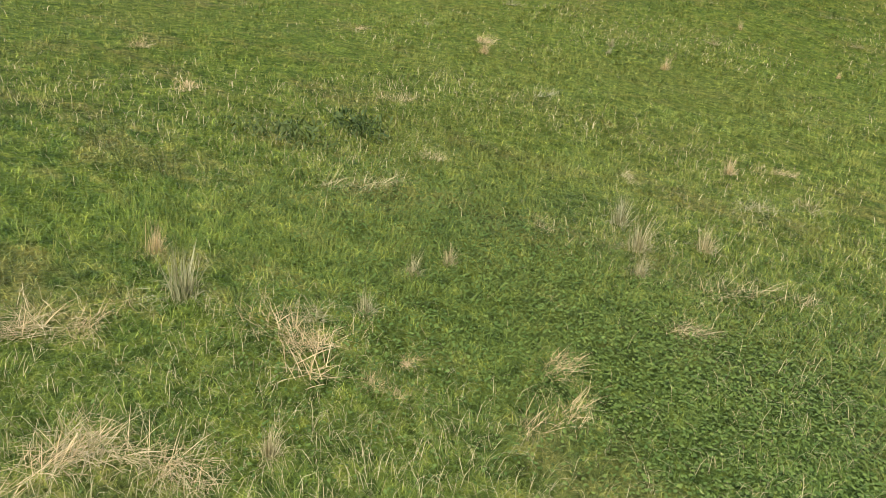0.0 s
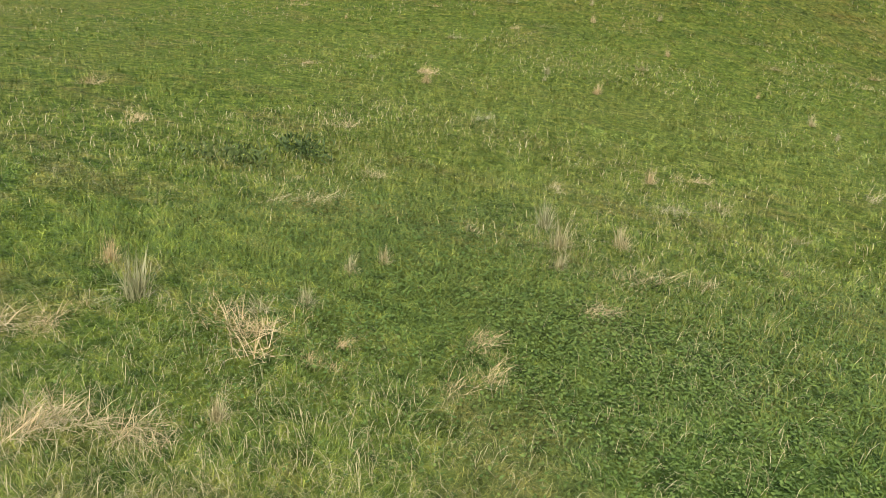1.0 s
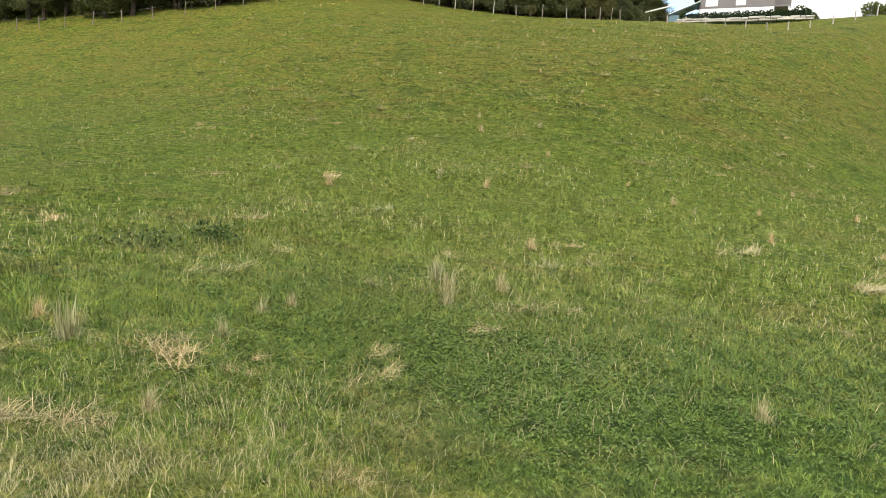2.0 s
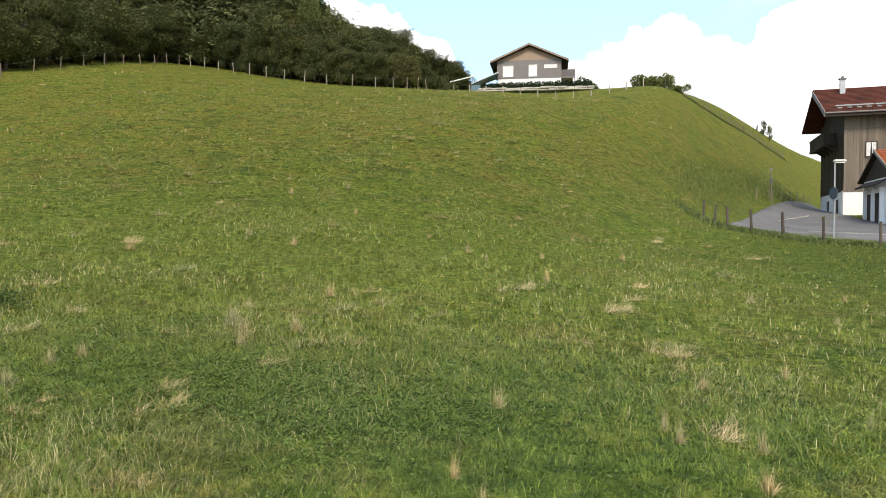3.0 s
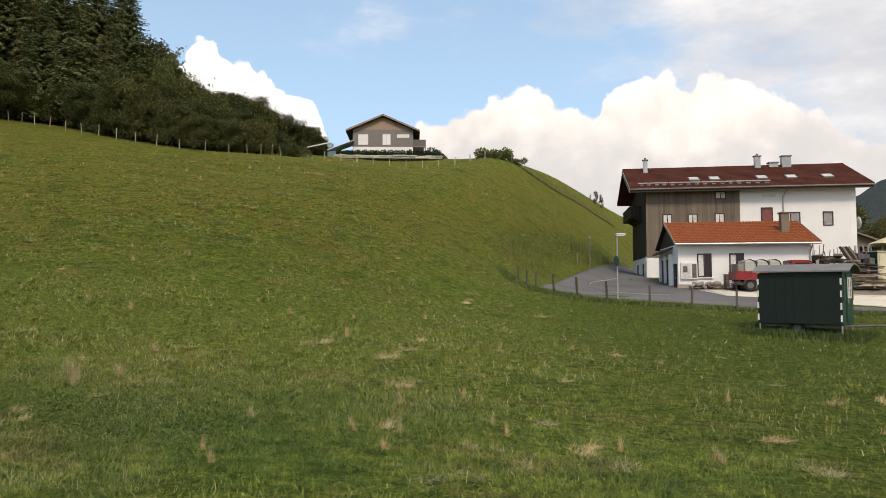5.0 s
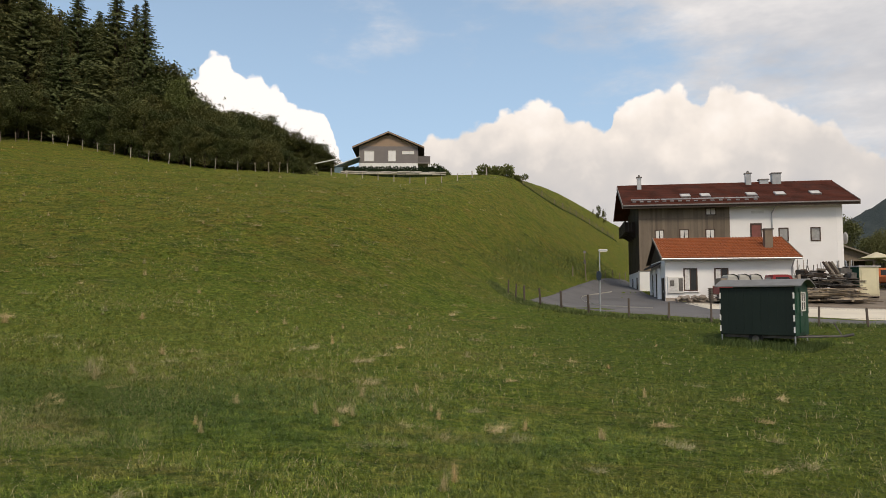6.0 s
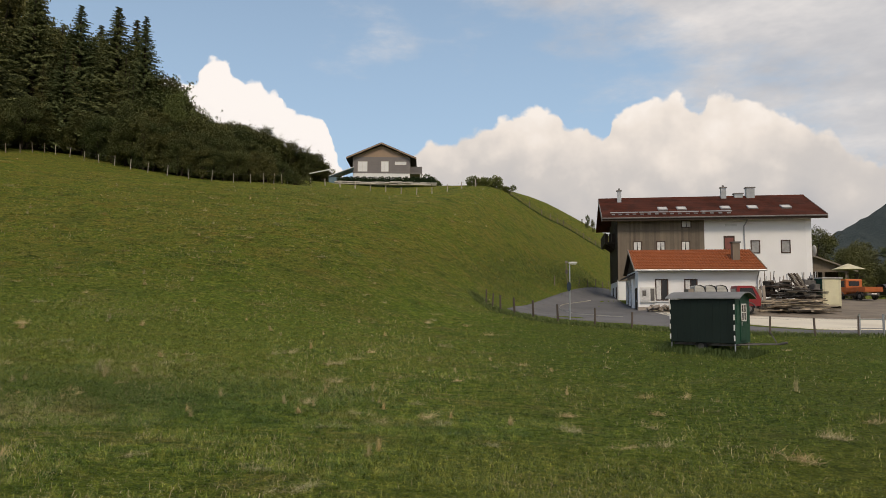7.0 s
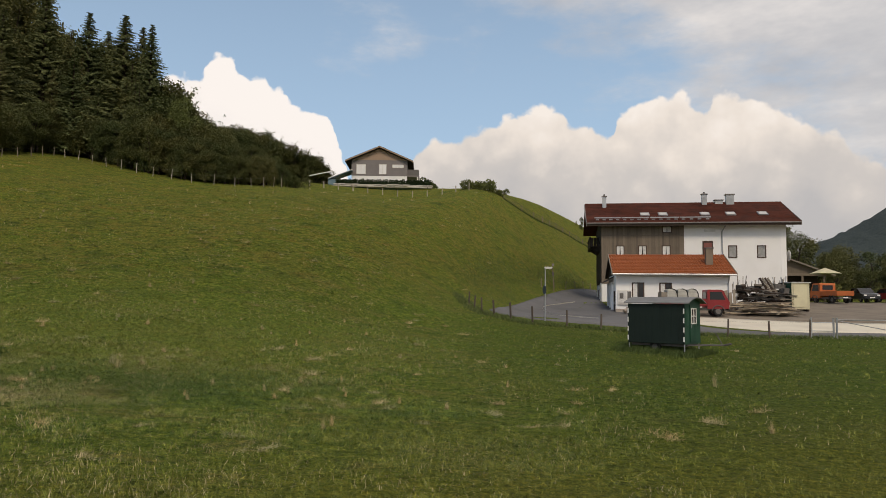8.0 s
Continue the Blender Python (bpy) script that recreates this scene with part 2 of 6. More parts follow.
def build_ground(n, bsdf):
    co = n.add("TexCoord").outputs["Object"]
    col = grass_colour(n, co)
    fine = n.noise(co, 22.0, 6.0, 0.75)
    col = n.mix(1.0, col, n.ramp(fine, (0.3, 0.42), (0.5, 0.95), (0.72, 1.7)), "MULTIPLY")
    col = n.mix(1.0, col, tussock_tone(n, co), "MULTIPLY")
    n.put(bsdf.inputs["Base Color"], col)
    clump = n.noise(n.add("Mapping", inputs={0: co, 3: (0.7, 1.3, 1.0)}).outputs[0], 4.5, 5.0, 0.65)
    tussock = n.noise(n.add("Mapping", inputs={0: co, 3: (0.6, 1.4, 1.0)}).outputs[0], 1.3, 4.0, 0.6)
    bump(n, bsdf, n.math("ADD", n.math("ADD", fine, n.math("MULTIPLY", clump, 2.0)), n.math("MULTIPLY", tussock, 3.0)), 1.0, 0.14)


def build_blade(n, bsdf):
    co = n.add("TexCoord").outputs["Object"]
    isle = n.add("NewGeometry").outputs["Random Per Island"]
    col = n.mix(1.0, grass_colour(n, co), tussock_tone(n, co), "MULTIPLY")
    hue = n.ramp(isle, (0.0, (0.40, 0.48, 0.44)), (0.40, (0.84, 0.92, 0.86)), (0.75, (1.26, 1.24, 1.26)), (0.94, (1.66, 1.56, 1.60)), (1.0, (2.5, 2.25, 2.4)))
    n.put(bsdf.inputs["Base Color"], n.mix(1.0, col, hue, "MULTIPLY"))
    n.put(bsdf.inputs["Roughness"], 0.55)


def leafy(name, low, high, spec=0.25):
    def build(n, bsdf):
        isle = n.add("NewGeometry").outputs["Random Per Island"]
        rnd = n.add("ObjectInfo").outputs["Random"]
        col = n.mix(isle, low, high)
        n.put(bsdf.inputs["Base Color"], n.mix(1.0, col, n.ramp(rnd, (0.0, (0.75, 0.85, 0.8)), (1.0, (1.25, 1.1, 1.0))), "MULTIPLY"))
    return material(name, build, 0.7, 0.0, spec)


M_GROUND = material("meadow", build_ground, 0.95, 0.0, 0.1)
M_BLADE = material("grass_blade", build_blade, 0.6, 0.0, 0.2)
M_STRAW = leafy("dry_grass", (0.27, 0.225, 0.105), (0.64, 0.54, 0.32))
M_TUSSOCK = leafy("tussock_blade", (0.115, 0.155, 0.024), (0.270, 0.285, 0.066))
M_CLOVER = leafy("clover_leaf", (0.064, 0.112, 0.018), (0.152, 0.206, 0.044))
M_WEED = leafy("weed_leaf", (0.045, 0.075, 0.018), (0.085, 0.12, 0.035))
M_VERGE = leafy("verge_blade", (0.045, 0.085, 0.020), (0.16, 0.20, 0.07))
M_NEEDLE = leafy("spruce_needles", (0.070, 0.082, 0.036), (0.165, 0.175, 0.076), 0.1)
M_LEAF = leafy("beech_leaves", (0.068, 0.080, 0.033), (0.155, 0.164, 0.067), 0.12)
M_LEAF_LIGHT = leafy("ash_leaves", (0.07, 0.09, 0.03), (0.18, 0.20, 0.06))
M_BARK = worn("bark", (0.06, 0.045, 0.033), (0.025, 0.02, 0.016), 2.0, 18.0, 0.95)
M_WHITE = worn("white_render", (0.86, 0.855, 0.84), (0.75, 0.74, 0.72), 0.5, 14.0, 0.9, relief=0.12, amount=0.35)
M_PLINTH = worn("plinth", (0.38, 0.33, 0.28), (0.20, 0.16, 0.13), 1.5, 12.0, 0.95)
M_CLAD = wood("weathered_cladding", (0.215, 0.172, 0.128), (0.105, 0.084, 0.064))
M_DARKWOOD = wood("dark_wood", (0.055, 0.036, 0.025), (0.02, 0.014, 0.011))
M_GREYWOOD = wood("grey_wood", (0.30, 0.26, 0.21), (0.13, 0.11, 0.09))
M_LUMBER = wood("lumber", (0.58, 0.48, 0.35), (0.28, 0.22, 0.15), "X")
M_HHCLAD = wood("larch_cladding", (0.40, 0.285, 0.200), (0.25, 0.185, 0.140), "X")
M_HHGREY = wood("grey_cladding", (0.21, 0.190, 0.185), (0.14, 0.128, 0.128), "X")
M_ROOF = worn("old_roof_tiles", (0.088, 0.027, 0.017), (0.034, 0.016, 0.012), 0.9, 7.0, 0.9, specular=0.1)
M_TILE = worn("clay_tile", (0.36, 0.112, 0.040), (0.17, 0.062, 0.030), 1.2, 16.0, 0.8)
M_DARKROOF = worn("dark_roof", (0.055, 0.042, 0.038), (0.03, 0.025, 0.024), 1.0, 12.0, 0.8)
M_GUTTER = worn("weathered_gutter", (0.22, 0.20, 0.19), (0.14, 0.13, 0.12), 2.0, 20.0, 0.7)
M_METAL = worn("zinc", (0.42, 0.43, 0.44), (0.30, 0.31, 0.32), 2.0, 20.0, 0.45, 0.7, 0.5)
M_PALE_METAL = worn("pale_sheet_metal", (0.62, 0.61, 0.58), (0.48, 0.46, 0.44), 1.5, 20.0, 0.55, 0.2, 0.4)
M_FRAME = worn("window_frame_white", (0.75, 0.74, 0.70), (0.6, 0.58, 0.54), 2.0, 30.0, 0.6)
M_BROWNFRAME = worn("window_frame_brown", (0.075, 0.045, 0.032), (0.04, 0.026, 0.02), 2.0, 30.0, 0.6)
M_REDBROWN = worn("red_brown_door", (0.22, 0.075, 0.062), (0.13, 0.05, 0.042), 2.0, 20.0, 0.6)
M_BLIND = worn("white_blind", (0.80, 0.80, 0.80), (0.7, 0.7, 0.7), 1.0, 20.0, 0.6)
M_CURTAIN = worn("curtain", (0.70, 0.69, 0.66), (0.45, 0.44, 0.43), 5.0, 30.0, 0.9)
M_NET = worn("net_curtain", (0.34, 0.34, 0.33), (0.10, 0.10, 0.10), 2.2, 30.0, 0.7)
M_ASPHALT = worn("asphalt", (0.165, 0.162, 0.162), (0.108, 0.106, 0.106), 0.35, 30.0, 0.9, relief=0.3)
M_CONCRETE = worn("concrete", (0.64, 0.59, 0.48), (0.50, 0.45, 0.37), 0.4, 20.0, 0.9, relief=0.3)
M_GRAVEL = worn("gravel", (0.22, 0.185, 0.145), (0.12, 0.10, 0.08), 0.5, 26.0, 0.95, relief=0.6)
M_HUT = worn("dark_green_paint", (0.006, 0.014, 0.010), (0.010, 0.020, 0.015), 1.0, 20.0, 0.6)
M_HUTLIGHT = worn("green_paint", (0.014, 0.060, 0.036), (0.026, 0.085, 0.055), 1.5, 20.0, 0.55)
M_FELT = worn("roofing_felt", (0.17, 0.175, 0.175), (0.24, 0.24, 0.24), 1.5, 20.0, 0.85)
M_RUBBER = worn("rubber", (0.018, 0.018, 0.018), (0.035, 0.032, 0.03), 3.0, 20.0, 0.85)
M_RED = worn("red_paint", (0.25, 0.015, 0.018), (0.17, 0.013, 0.014), 2.0, 20.0, 0.4, 0.0, 0.5)
M_ORANGE = worn("orange_paint", (0.50, 0.13, 0.03), (0.36, 0.09, 0.025), 2.0, 20.0, 0.45, 0.0, 0.5)
M_CARDARK = worn("dark_car_paint", (0.028, 0.032, 0.036), (0.02, 0.022, 0.025), 2.0, 20.0, 0.3, 0.3, 0.5)
M_CREAM = worn("cream_sheet", (0.60, 0.56, 0.38), (0.48, 0.44, 0.30), 1.0, 15.0, 0.6)
M_TARP = worn("white_plastic", (0.46, 0.45, 0.41), (0.30, 0.29, 0.26), 2.0, 15.0, 0.55)
M_STONE = worn("pale_stone", (0.52, 0.49, 0.43), (0.34, 0.31, 0.27), 0.8, 8.0, 0.9)
M_POST = wood("fence_post", (0.26, 0.21, 0.16), (0.13, 0.105, 0.085))
M_PALEPOST = wood("pale_post", (0.48, 0.43, 0.36), (0.30, 0.26, 0.21))
M_OLDPOST = wood("old_fence_post", (0.13, 0.10, 0.08), (0.06, 0.048, 0.04))
M_SCRAP = worn("scrap_metal", (0.16, 0.15, 0.14), (0.07, 0.06, 0.055), 3.0, 15.0, 0.7, 0.3)
M_HEDGE = leafy("hedge_leaves", (0.014, 0.028, 0.010), (0.040, 0.066, 0.022))
M_SIGNBLUE = worn("faded_blue_paint", (0.07, 0.09, 0.12), (0.05, 0.07, 0.09), 3.0, 20.0, 0.5)
M_YELLOW = worn("yellow_plastic", (0.62, 0.46, 0.04), (0.5, 0.36, 0.03), 3.0, 20.0, 0.5)
M_PANEL = worn("solar_glass", (0.10, 0.17, 0.20), (0.16, 0.24, 0.27), 2.0, 12.0, 0.25, 0.0, 0.6)


def build_glass(n, bsdf):
    n.put(bsdf.inputs["Base Color"], (0.018, 0.018, 0.018))
    n.put(bsdf.inputs["Roughness"], 0.04)
    n.put(bsdf.inputs["Specular IOR Level"], 0.5)


M_GLASS = material("window_glass", build_glass, 0.05)


# ---- terrain ----
def sp(v, w):
    return w * np.logaddexp(0, np.asarray(v, float) / w)


def sg(v):
    return 1 / (1 + np.exp(-np.asarray(v, float)))


def terrain(x, y):
    """Height of the land: a gently rising meadow, a steep hillside behind it and its crest."""
    x, y = np.asarray(x, float), np.asarray(y, float)
    base = 0.3 + 0.04 * (sp(y - 10, 5) - sp(y - 75, 5) - sp(7, 5)) - 0.06 * (x - sp(x - 9, 3) + sp(-22 - x, 4))
    base = base + 0.045 * (sp(y - 38, 3) - sp(y - 72, 3)) * sg((x - 10) / 2.5)
    v = y - (32 + 2.3 * sp(x + 8, 3) - 2.3 * sp(x - 50, 8))
    k = sg((x + 2) / 3)
    crown = sp(v - 20.0 - 16.5 * k - 0.25 * sp(-24 - x, 4) + 0.12 * sp(x - 16, 3), 4)
    hill = (0.333 + 0.158 * k) * sp(v, 4) - (0.14 + 0.237 * k) * crown - 0.30 * sp(v - 92 + 30 * k + 0.5 * sp(x + 8, 4), 8)
    knoll = 0.55 * np.exp(-((x - 5) ** 2 + (y - 48) ** 2) / 50)
    terrace = 1.6 * np.exp(-((x + 3) / 5.5) ** 2 - ((y - 109) / 10) ** 2)
    bank = 0.65 * np.exp(-((y - 94) / 9) ** 2) * sg((x + 24) / 2) * sg((1 - x) / 2)
    left = 0.12 * sp(-24 - x, 4) * sg((v - 22) / 5)
    return base + hill + knoll + terrace - bank + left


CELL, X0, Y0, NX, NY = 0.6, -60.0, -10.0, 201, 227
UNEVEN = np.array([[noise.noise((x * 0.35, y * 0.35, 0)) * 0.06 + noise.noise((x * 0.9, y * 0.9, 3)) * 0.03 for x in X0 + CELL * np.arange(NX)] for y in Y0 + CELL * np.arange(NY)])
UNEVEN[0], UNEVEN[-1], UNEVEN[:, 0], UNEVEN[:, -1] = 0, 0, 0, 0


def uneven(x, y):
    """The small dips and swells of the meadow."""
    u, w = (np.asarray(x, float) - X0) / CELL, (np.asarray(y, float) - Y0) / CELL
    u, w = u.clip(0, NX - 1.001), w.clip(0, NY - 1.001)
    i, j = u.astype(int), w.astype(int)
    fu, fw = u - i, w - j
    return (UNEVEN[j, i] * (1 - fu) + UNEVEN[j, i + 1] * fu) * (1 - fw) + (UNEVEN[j + 1, i] * (1 - fu) + UNEVEN[j + 1, i + 1] * fu) * fw


def land(x, y):
    return terrain(x, y) + uneven(x, y)


def gz(x, y):
    return float(land(x, y))


# ---- mesh helpers ----
def from_arrays(name, verts, faces, mat, sides):
    """A mesh from a vertex array and an array of faces with equal numbers of sides."""
    me = bpy.data.meshes.new(name)
    verts, faces = np.asarray(verts, np.float32), np.asarray(faces, np.int32)
    me.vertices.add(len(verts))
    me.vertices.foreach_set("co", verts.ravel())
    me.loops.add(faces.size)
    me.loops.foreach_set("vertex_index", faces.ravel())
    me.polygons.add(len(faces))
    me.polygons.foreach_set("loop_start", np.arange(0, faces.size, sides, dtype=np.int32))
    me.materials.append(mat)
    me.update(calc_edges=True)
    return me


def part(name, bm, mat, parent=None, label="", m=None, smooth=False):
    """Links a bmesh as one mesh object, under a thing if one is given."""
    me = bpy.data.meshes.new(name)
    bm.to_mesh(me)
    bm.free()
    if smooth:
        for p in me.polygons:
            p.use_smooth = True
    me.materials.append(mat)
    ob = new(name, me)
    ob.parent = parent
    if m is not None:
        ob.matrix_basis = m
    if label:
        tagged(ob, label)
    return ob


def thing(name, m, label, category, group="", kind=""):
    """An Empty at a thing's base."""
    ob = new(name)
    ob.empty_display_size = 0.2
    ob.matrix_basis = m
    return tagged(ob, label, category, group, kind)


def box(bm, x0, y0, z0, x1, y1, z1, m=None, bevel=0.0):
    """Adds a box, with softened edges where bevel is given."""
    made = bmesh.ops.create_cube(bm, size=1.0)["verts"]
    bmesh.ops.scale(bm, vec=(x1 - x0, y1 - y0, z1 - z0), verts=made)
    bmesh.ops.translate(bm, vec=((x0 + x1) / 2, (y0 + y1) / 2, (z0 + z1) / 2), verts=made)
    if bevel:
        edges = list({e for v in made for e in v.link_edges})
        made = [v for v in bmesh.ops.bevel(bm, geom=edges, offset=bevel, segments=1, affect="EDGES")["verts"]]
        made = list({v for v in made})
    if m is not None:
        bmesh.ops.transform(bm, matrix=m, verts=made)
    return bm


def boxed(*args, **kw):
    return box(bmesh.new(), *args, **kw)


def rod(bm, a, b, r0, r1=None, sides=8):
    """Adds a tapered rod from a to b."""
    a, b = Vector(a), Vector(b)
    m = Matrix.Translation((a + b) / 2) @ (b - a).to_track_quat("Z", "Y").to_matrix().to_4x4()
    bmesh.ops.create_cone(bm, cap_ends=True, segments=sides, radius1=r0, radius2=r0 if r1 is None else r1, depth=(b - a).length, matrix=m)
    return bm


def rodded(*args, **kw):
    return rod(bmesh.new(), *args, **kw)


def prism(bm, outline, axis, lo, hi):
    """Adds a solid with the given outline (pairs) drawn out along one axis."""
    def place(p, q, r):
        return {"x": (r, p, q), "y": (p, r, q), "z": (p, q, r)}[axis]
    a = [bm.verts.new(place(p, q, lo)) for p, q in outline]
    b = [bm.verts.new(place(p, q, hi)) for p, q in outline]
    bm.faces.new(a), bm.faces.new(b[::-1])
    for i in range(len(a)):
        j = (i + 1) % len(a)
        bm.faces.new((a[j], a[i], b[i], b[j]))
    bmesh.ops.recalc_face_normals(bm, faces=bm.faces)
    return bm


def prismed(*args):
    return prism(bmesh.new(), *args)


# ---- ground sheet ----
def make_ground():
    def axis(fine_lo, fine_hi, step, far):
        mid = np.linspace(fine_lo, fine_hi, round((fine_hi - fine_lo) / step) + 1)
        out = np.geomspace(step * 1.5, far, 46).cumsum()
        out = out[out < far]
        return np.r_[(fine_lo - out)[::-1], mid, fine_hi + out]
    xs, ys = axis(X0, X0 + CELL * (NX - 1), CELL, 2600), axis(Y0, Y0 + CELL * (NY - 1), CELL, 2600)
    gx, gy = np.meshgrid(xs, ys)
    z = terrain(np.clip(gx, -150, 160), np.clip(gy, -60, 260)) + uneven(gx, gy)
    n, k = gx.shape
    idx = np.arange(n * k).reshape(n, k)
    faces = np.stack([idx[:-1, :-1], idx[:-1, 1:], idx[1:, 1:], idx[1:, :-1]], -1).reshape(-1, 4)
    me = from_arrays("ground", np.stack([gx, gy, z], -1).reshape(-1, 3), faces, M_GROUND, 4)
    me.polygons.foreach_set("use_smooth", np.ones(len(me.polygons), bool))
    tagged(new("ground", me), "green grazed hillside meadow with dry patches", "meadow", kind="structure")


make_ground()


# ---- roads and yard ----
def strip(name, left, right, lift, mat, label, category):
    """A paved band draped over the land between two smooth edge lines."""
    rows, cols = len(left), 8
    v = []
    for (ax, ay), (bx, by) in zip(left, right):
        for j in range(cols + 1):
            f = j / cols
            x, y = ax + (bx - ax) * f, ay + (by - ay) * f
            v.append((x, y, gz(x, y) + lift))
    idx = np.arange(rows * (cols + 1)).reshape(rows, cols + 1)
    faces = np.stack([idx[:-1, :-1], idx[:-1, 1:], idx[1:, 1:], idx[1:, :-1]], -1).reshape(-1, 4)
    me = from_arrays(name, v, faces, mat, 4)
    bm = bmesh.new()
    bm.from_mesh(me)
    bmesh.ops.recalc_face_normals(bm, faces=bm.faces)
    skirt = bmesh.ops.extrude_edge_only(bm, edges=[e for e in bm.edges if e.is_boundary])["geom"]
    bmesh.ops.translate(bm, vec=(0, 0, -0.35), verts=[g for g in skirt if isinstance(g, bmesh.types.BMVert)])
    bm.to_mesh(me)
    bm.free()
    return tagged(new(name, me), label, category, kind="structure")


def spline(points, steps=10):
    """A smooth line through a few points."""
    p = [Vector(q) for q in points]
    p = [2 * p[0] - p[1], *p, 2 * p[-1] - p[-2]]
    out = []
    for i in range(1, len(p) - 2):
        for s in range(steps):
            t = s / steps
            out.append(0.5 * (2 * p[i] + (p[i + 1] - p[i - 1]) * t + (2 * p[i - 1] - 5 * p[i] + 4 * p[i + 1] - p[i + 2]) * t * t + (3 * p[i] - p[i - 1] - 3 * p[i + 1] + p[i + 2]) * t ** 3))
    return [tuple(q) for q in (*out, p[-2])]


NEAR_EDGE = spline([(70, 44.5), (30, 43.5), (18, 44.0), (12, 46.0), (8.2, 46.9), (5.6, 47.6), (3.9, 49.4), (2.9, 52.6)])
FAR_EDGE = spline([(70, 46.5), (30, 45.8), (18, 47.0), (14.6, 60.0), (15.2, 72.0), (19.2, 93.0), (9.0, 70.2), (3.8, 55.8)])
strip("road", NEAR_EDGE, FAR_EDGE, 0.05, M_ASPHALT, "grey asphalt lane curving round below the hill", "road")
strip("pavement", spline([(70, 46.6), (30, 45.7), (21, 46.4), (14.5, 52.5)]), spline([(70, 53), (33, 51.5), (24, 52.5), (14.5, 57.5)]), 0.06, M_CONCRETE, "pale sunlit concrete yard strip beside the lane", "pavement")
strip("yard", spline([(75, 53.1), (33, 51.6), (24, 52.6), (14.5, 57.6)]), spline([(80, 78), (50, 76), (36, 74), (24, 73)]), 0.05, M_GRAVEL, "grey gravel farmyard ground in front of the house", "yard")


# ---- farmhouse ----
def window(parent, x, z, w, h, frame_mat, y=0.0, pane_mat=None, bars=True, label=""):
    """A recessed window in a wall that faces -y: frame, pane and glazing bar."""
    f = bmesh.new()
    t = 0.09
    box(f, x - w / 2, y - 0.05, z, x - w / 2 + t, y + 0.06, z + h)
    box(f, x + w / 2 - t, y - 0.05, z, x + w / 2, y + 0.06, z + h)
    box(f, x - w / 2 + t, y - 0.05, z, x + w / 2 - t, y + 0.06, z + t)
    box(f, x - w / 2 + t, y - 0.05, z + h - t, x + w / 2 - t, y + 0.06, z + h)
    if bars:
        box(f, x - 0.025, y - 0.04, z + t, x + 0.025, y + 0.03, z + h - t)
    win = part("window", f, frame_mat, parent, label)
    if pane_mat is M_CURTAIN:
        # drawn lace, parted over the dark room
        part("pane", boxed(x - w / 2 + t, y - 0.012, z + t, x + w / 2 - t, y - 0.002, z + h - t), M_GLASS, win)
        a, b, top, low = x - w / 2 + t, x + w / 2 - t, z + h - t, z + t
        gap = w * (0.04 + 0.10 * ((x * 7.3) % 1.0))
        part("curtain", prismed([(a, low), (x - gap, low), (x - gap * 0.25, top), (a, top)], "y", y - 0.030, y - 0.016), M_CURTAIN, win)
        part("curtain", prismed([(x + gap, low), (b, low), (b, top), (x + gap * 0.25, top)], "y", y - 0.030, y - 0.016), M_CURTAIN, win)
        return win
    part("pane", boxed(x - w / 2 + t, y - 0.012, z + t, x + w / 2 - t, y - 0.002, z + h - t), pane_mat or M_GLASS, win)
    return win


def gable_roof(x0, x1, y0, y1, z_eave, z_ridge, thick):
    """A gabled roof slab whose ridge runs along x."""
    ym = (y0 + y1) / 2
    return prismed([(y0, z_eave), (ym, z_ridge), (y1, z_eave), (y1, z_eave + thick), (ym, z_ridge + thick), (y0, z_eave + thick)], "x", x0, x1)


